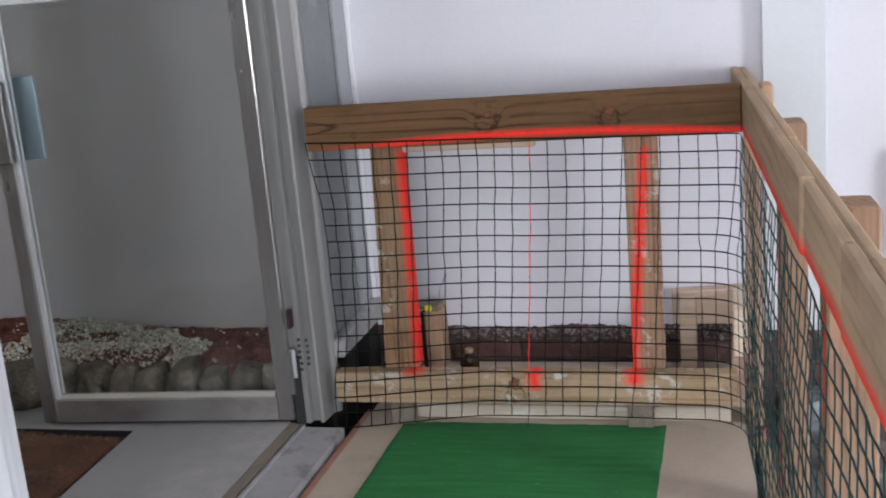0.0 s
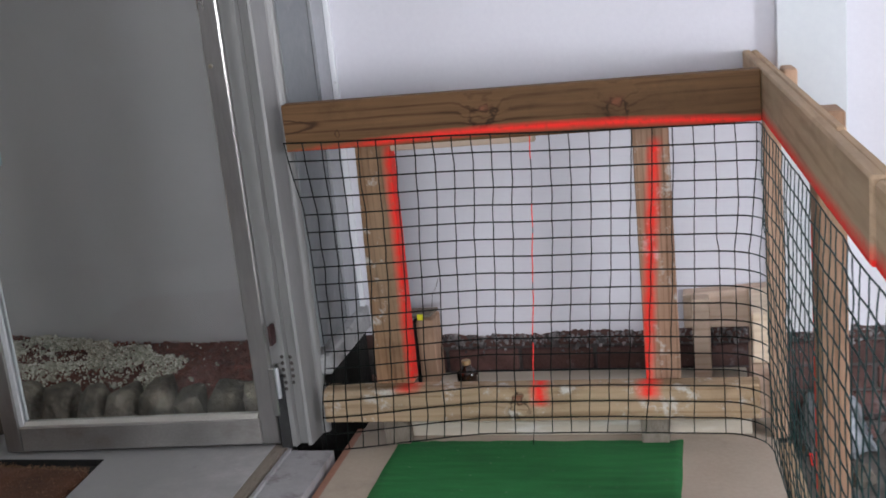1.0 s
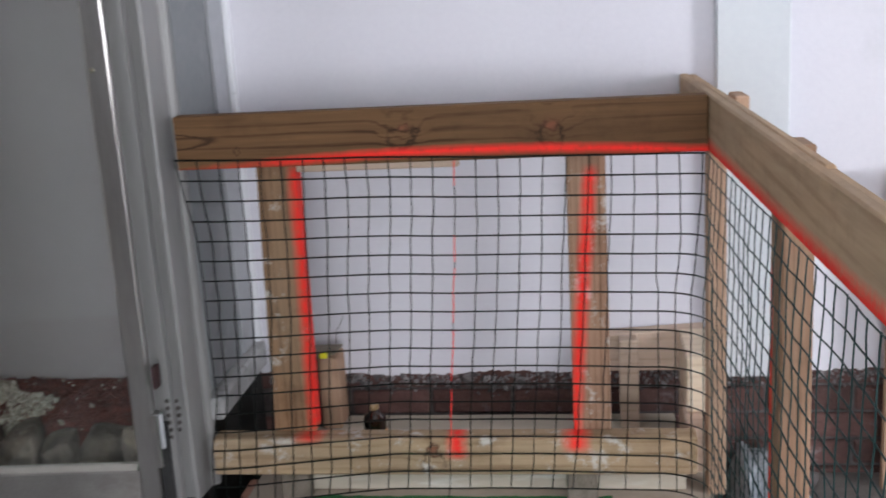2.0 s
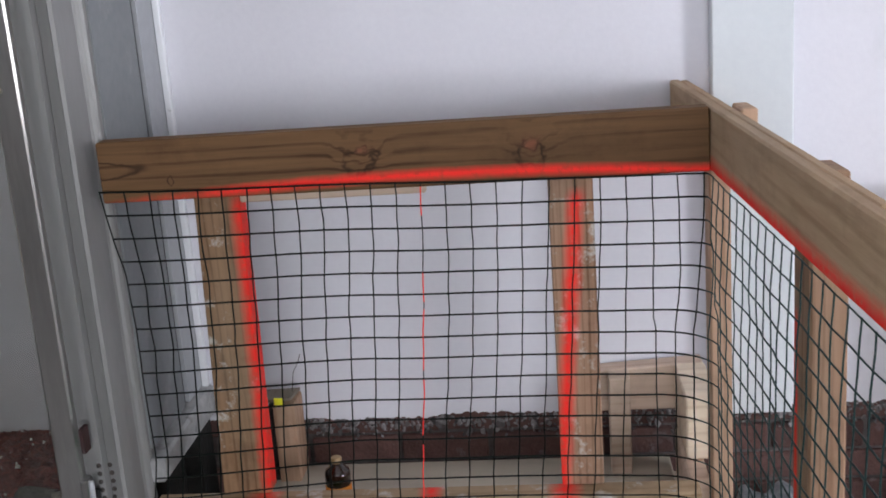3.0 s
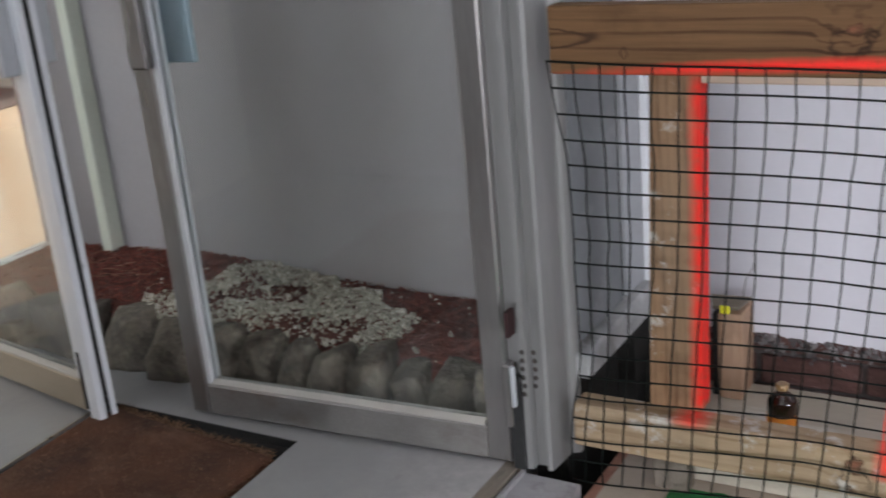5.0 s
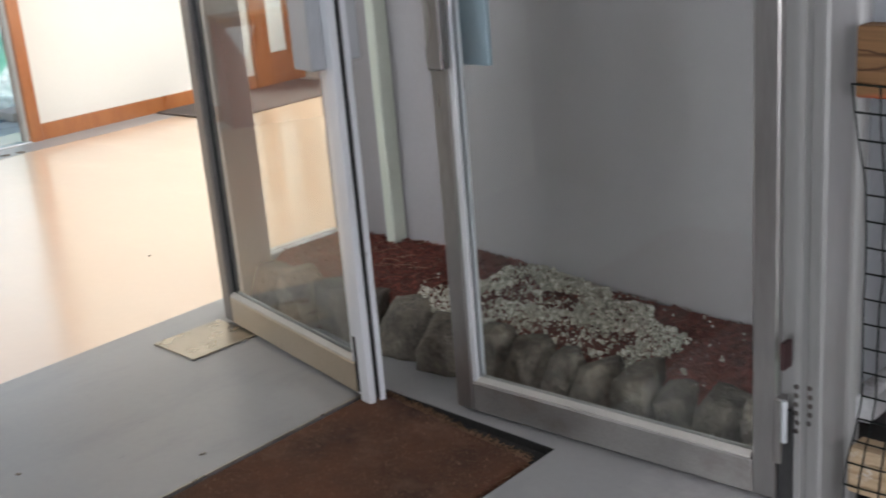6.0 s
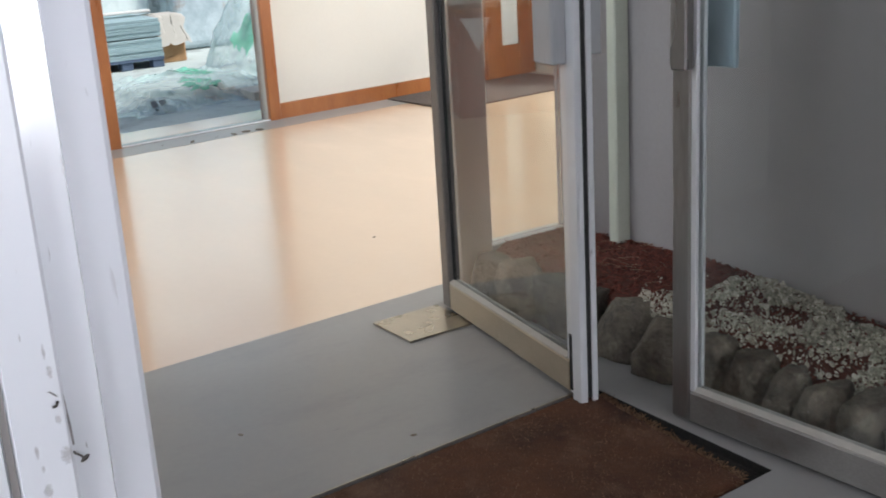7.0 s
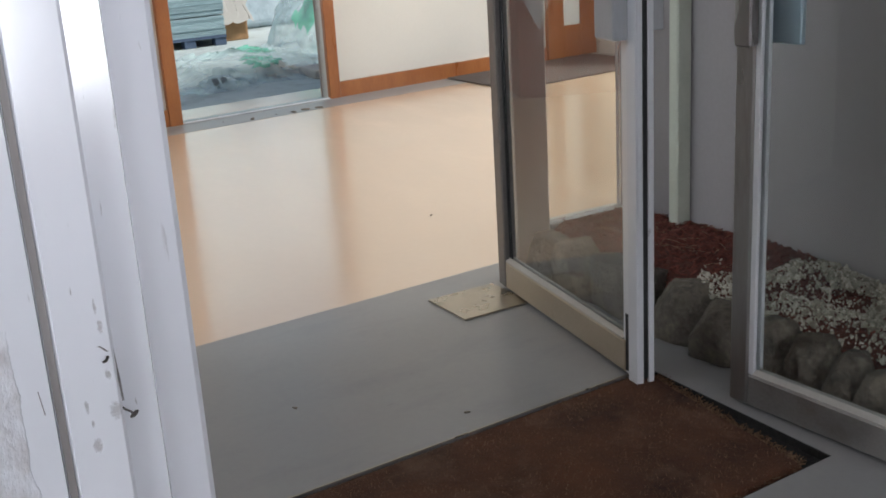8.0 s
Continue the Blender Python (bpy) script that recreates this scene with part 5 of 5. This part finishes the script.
for k in range(8):
    part("print_bar", boxes(((-10.749, 3.35 + 0.2 * k, 0.50), (-10.744, 3.47 + 0.2 * k, 0.66))), GREEN_PRINT, pack, "green printed bar")
bundle = box(bmesh.new(), (-11.2, 5.10, -0.03), (-10.45, 6.9, 1.0), 0.08, 4)
single("wrapped_box", bundle, surface("grey_blue_wrap", (0.36, 0.45, 0.50), (0.58, 0.67, 0.71), 5, (0.2, 0.35), bump=0.8, fine=14, dirt=(0.34, 0.22, 0.16), dirt_scale=3.0, dirt_cut=(0.60, 0.72)), "large box wrapped in grey-blue plastic film", "box")
single("cardboard_box", box(bmesh.new(), (-10.05, 4.67, -0.03), (-9.76, 4.92, 0.20), 0.008), CARD, "brown cardboard box beside the board stack", "box")
cloth = crumpled(5.0, -10.1, -9.70, 4.66, 4.94, 0.0, (22, 22), 0.03, lambda u, v: 1.0)
for v in cloth.verts:
    drop = max(0.0, v.co.x + 9.80)
    v.co.z += 0.395 - 2.1 * drop - 0.25 * max(0.0, v.co.y - 4.90)
single("webbing_strap", moved(box(bmesh.new(), (-0.06, -0.62, 0.0), (0.06, 0.62, 0.02), 0.006), Matrix.Translation((-10.02, 4.10, 0.398))), flecks("white_webbing", (0.55, 0.55, 0.53), (0.66, 0.66, 0.64), 0.8), "wide white strap lying across the board stack", "strap")
single("white_cloth", cloth, flecks("white_woven_cloth", (0.36, 0.34, 0.31), (0.48, 0.46, 0.42), 0.9), "crumpled off-white cloth over the cardboard box", "cloth")
def wrapping(bm, label, spots):
    """A heap of clear film; spots: (x, y, z, radius) of its green prints, each a patch of the film of its own."""
    bm.faces.ensure_lookup_table()
    bm.normal_update()
    centre = sum((v.co for v in bm.verts), Vector()) / len(bm.verts)
    ob = thing("plastic_wrapping", (centre.x, centre.y, -0.03), label, "plastic wrapping")
    for sx, sy, sz, r in spots:
        patch = bmesh.new()
        made = {}
        for f in bm.faces:
            c = f.calc_center_median()
            d = ((c.x - sx) ** 2 + (c.y - sy) ** 2 + (c.z - sz) ** 2) ** 0.5
            if d < r * (1 + 0.5 * noise.noise((c.x * 9, c.y * 9, c.z * 9))):
                vs = []
                for v in f.verts:
                    if v.index not in made:
                        made[v.index] = patch.verts.new(v.co + Vector((0.006, 0, 0.004)))
                    vs.append(made[v.index])
                patch.faces.new(vs).smooth = True
        if made:
            part("print_patch", patch, GREEN_FILM, ob, "green print on the film")
        else:
            patch.free()
    part("film", bm, CLEAR_FILM, ob)
    return ob


tall = crumpled(21.0, -9.1, -8.1, 4.50, 5.9, 1.20, (46, 54), 0.06, lambda u, v: max(0.0, 1 - ((2 * u - 1) ** 2 + (1.9 * v - 1.15) ** 2) ** 0.5) ** 0.8)
tall.verts.index_update()
wrapping(tall, "tall heap of clear plastic wrapping with green print", ((-8.6, 4.97, 0.33, 0.10), (-8.6, 4.87, 0.21, 0.10), (-8.6, 5.03, 0.46, 0.09), (-8.35, 4.97, 0.36, 0.10), (-8.35, 4.87, 0.24, 0.10)))
low = crumpled(31.0, -8.6, -7.28, 3.45, 4.85, 0.13, (50, 54), 0.065, lambda u, v: (1 - (2 * v - 1) ** 2) * (1 - (2 * u - 1) ** 2))
low.verts.index_update()
wrapping(low, "flat crumpled clear plastic wrapping with green print", ((-7.95, 4.22, 0.10, 0.17), (-7.60, 4.14, 0.08, 0.13)))
single("brown_paper", crumpled(41.0, -7.85, -7.42, 4.18, 4.50, 0.015, (34, 30), 0.07, lambda u, v: 1.0), surface("brown_paper", (0.30, 0.25, 0.19), (0.46, 0.40, 0.32), 14, (0.8, 0.9)), "crumpled brown paper on the yard floor", "paper")
single("torn_cardboard", box(bmesh.new(), (-7.45, 4.36, -0.029), (-7.18, 4.56, 0.03), 0.006), surface("pale_cardboard", (0.46, 0.42, 0.37), (0.56, 0.52, 0.47), 10, (0.8, 0.9)), "piece of pale torn cardboard on the yard floor", "cardboard")
wrapper = thing("printed_wrapper", (-7.3, 3.75, -0.03), "crumpled clear wrapper with two grey printed bars", "wrapper")
part("film", crumpled(51.0, -7.45, -7.18, 3.55, 3.98, 0.10, (16, 18), 0.03, lambda u, v: (1 - u) * (1 - (2 * v - 1) ** 2)), CLEAR_FILM, wrapper)
GREY_PRINT = surface("grey_print", (0.10, 0.12, 0.12), (0.2, 0.22, 0.22), 40, (0.5, 0.6))
for wy in (3.690, 3.750):
    part("print_bar", moved(boxes(((-0.002, wy, 0.0), (0.002, wy + 0.042, 0.105))), Matrix.Translation((-7.24, 0, -0.02)) @ Matrix.Rotation(-0.9, 4, "Y")), GREY_PRINT, wrapper, "grey printed bar")

# crumbs on the floors and rubble beside the fence
for k, (cx, cy) in enumerate(((-6.04, 3.70), (-6.06, 3.78), (-6.03, 3.45), (-6.05, 3.86), (-3.72, 3.22), (-2.52, 2.14), (-2.25, 2.45), (-6.08, 3.3), (-6.05, 3.6))):
    bm = moved(rock(*((0.045, 0.020, 0.008) if k < 4 else (0.014, 0.008, 0.003)), 50 + k), Matrix.Translation((cx, cy, 0.0002)) @ Matrix.Rotation(k * 1.3, 4, "Z"))
    single("crumb", bm, WORN_WOOD, "small dark crumb on the floor", "crumb", "crumbs on the floor")
single("leaning_board", moved(box(bmesh.new(), (0.60, 3.40, -0.16), (0.80, 3.425, 0.66), 0.003), Matrix.Identity(4)), POST, "brown board leaning on the wall", "board")
single("crumpled_foil", moved(crumpled(61.0, 0.21, 0.40, 3.28, 3.47, 0.10, (30, 28), 0.08, lambda u, v: 1.0), Matrix.Translation((0, 0, -0.13))), surface("grey_foil", (0.16, 0.18, 0.20), (0.36, 0.38, 0.41), 40, (0.25, 0.45), metal=0.2, bump=0.4), "crumpled grey-white foil lying on the ground", "foil")
rngb = random.Random(3)
for k in range(26):
    bx, by, s = rngb.uniform(0.22, 1.1), rngb.uniform(2.6, 3.44), rngb.uniform(0.03, 0.075)
    bm = moved(rock(s, s * 0.8, s * 0.6, 80 + k), Matrix.Translation((bx, by, -0.16)) @ Matrix.Rotation(k, 4, "Z"))
    single("rubble_lump", bm, (MORTAR, BRICK, STONE)[k % 3], "lump of brick and plaster rubble on the ground", "rubble", "rubble beside the fence")

# ---- bricks, last ----
bm = bmesh.new()
rngp = random.Random(21)
for k in range(1500):
    x = rngp.uniform(-1.0, 1.3)
    s = rngp.uniform(0.0015, 0.006) if k % 9 else rngp.uniform(0.006, 0.010)
    at = Vector((x, 3.507 - 0.3 * s, 0.128 - abs(rngp.gauss(0, 0.022)) + 0.014 * noise.noise((x * 7, 0, 3))))
    rot = Euler((rngp.uniform(0, 6), rngp.uniform(0, 6), rngp.uniform(0, 6))).to_matrix()
    vs = [bm.verts.new(at + rot @ Vector((v.x * s * rngp.uniform(0.8, 1.9), v.y * s * 0.6, v.z * s))) for v in ICO_V]
    for f in ICO_F:
        bm.faces.new([vs[i] for i in f])
tagged(part("plaster_lump", bm, flecks("broken_plaster", (0.05, 0.042, 0.042), (0.36, 0.335, 0.34), 0.9), wall_north, "lumps of broken plaster"), kind="stuff")
brick_me = mesh_of("brick", box(bmesh.new(), (-0.105, -0.05, -0.0325), (0.105, 0.0, 0.0325), 0.004), BRICK)
for course in range(5):
    z = -0.285 + 0.0755 * (course + 1) + 0.03
    for i in range(-1, 17):
        x = -1.0 + 0.2215 * i + (0.11 if course % 2 else 0)
        if x > 2.5 or x < -1.05:
            continue
        ob = new("brick", brick_me)
        ob.parent = wall_north
        ob.location = (x, 3.56, z)
        ob.location.y = 3.560 - random.uniform(0.0, 0.006)
        ob.rotation_euler = (0, random.uniform(-0.01, 0.01), random.uniform(-0.01, 0.01))
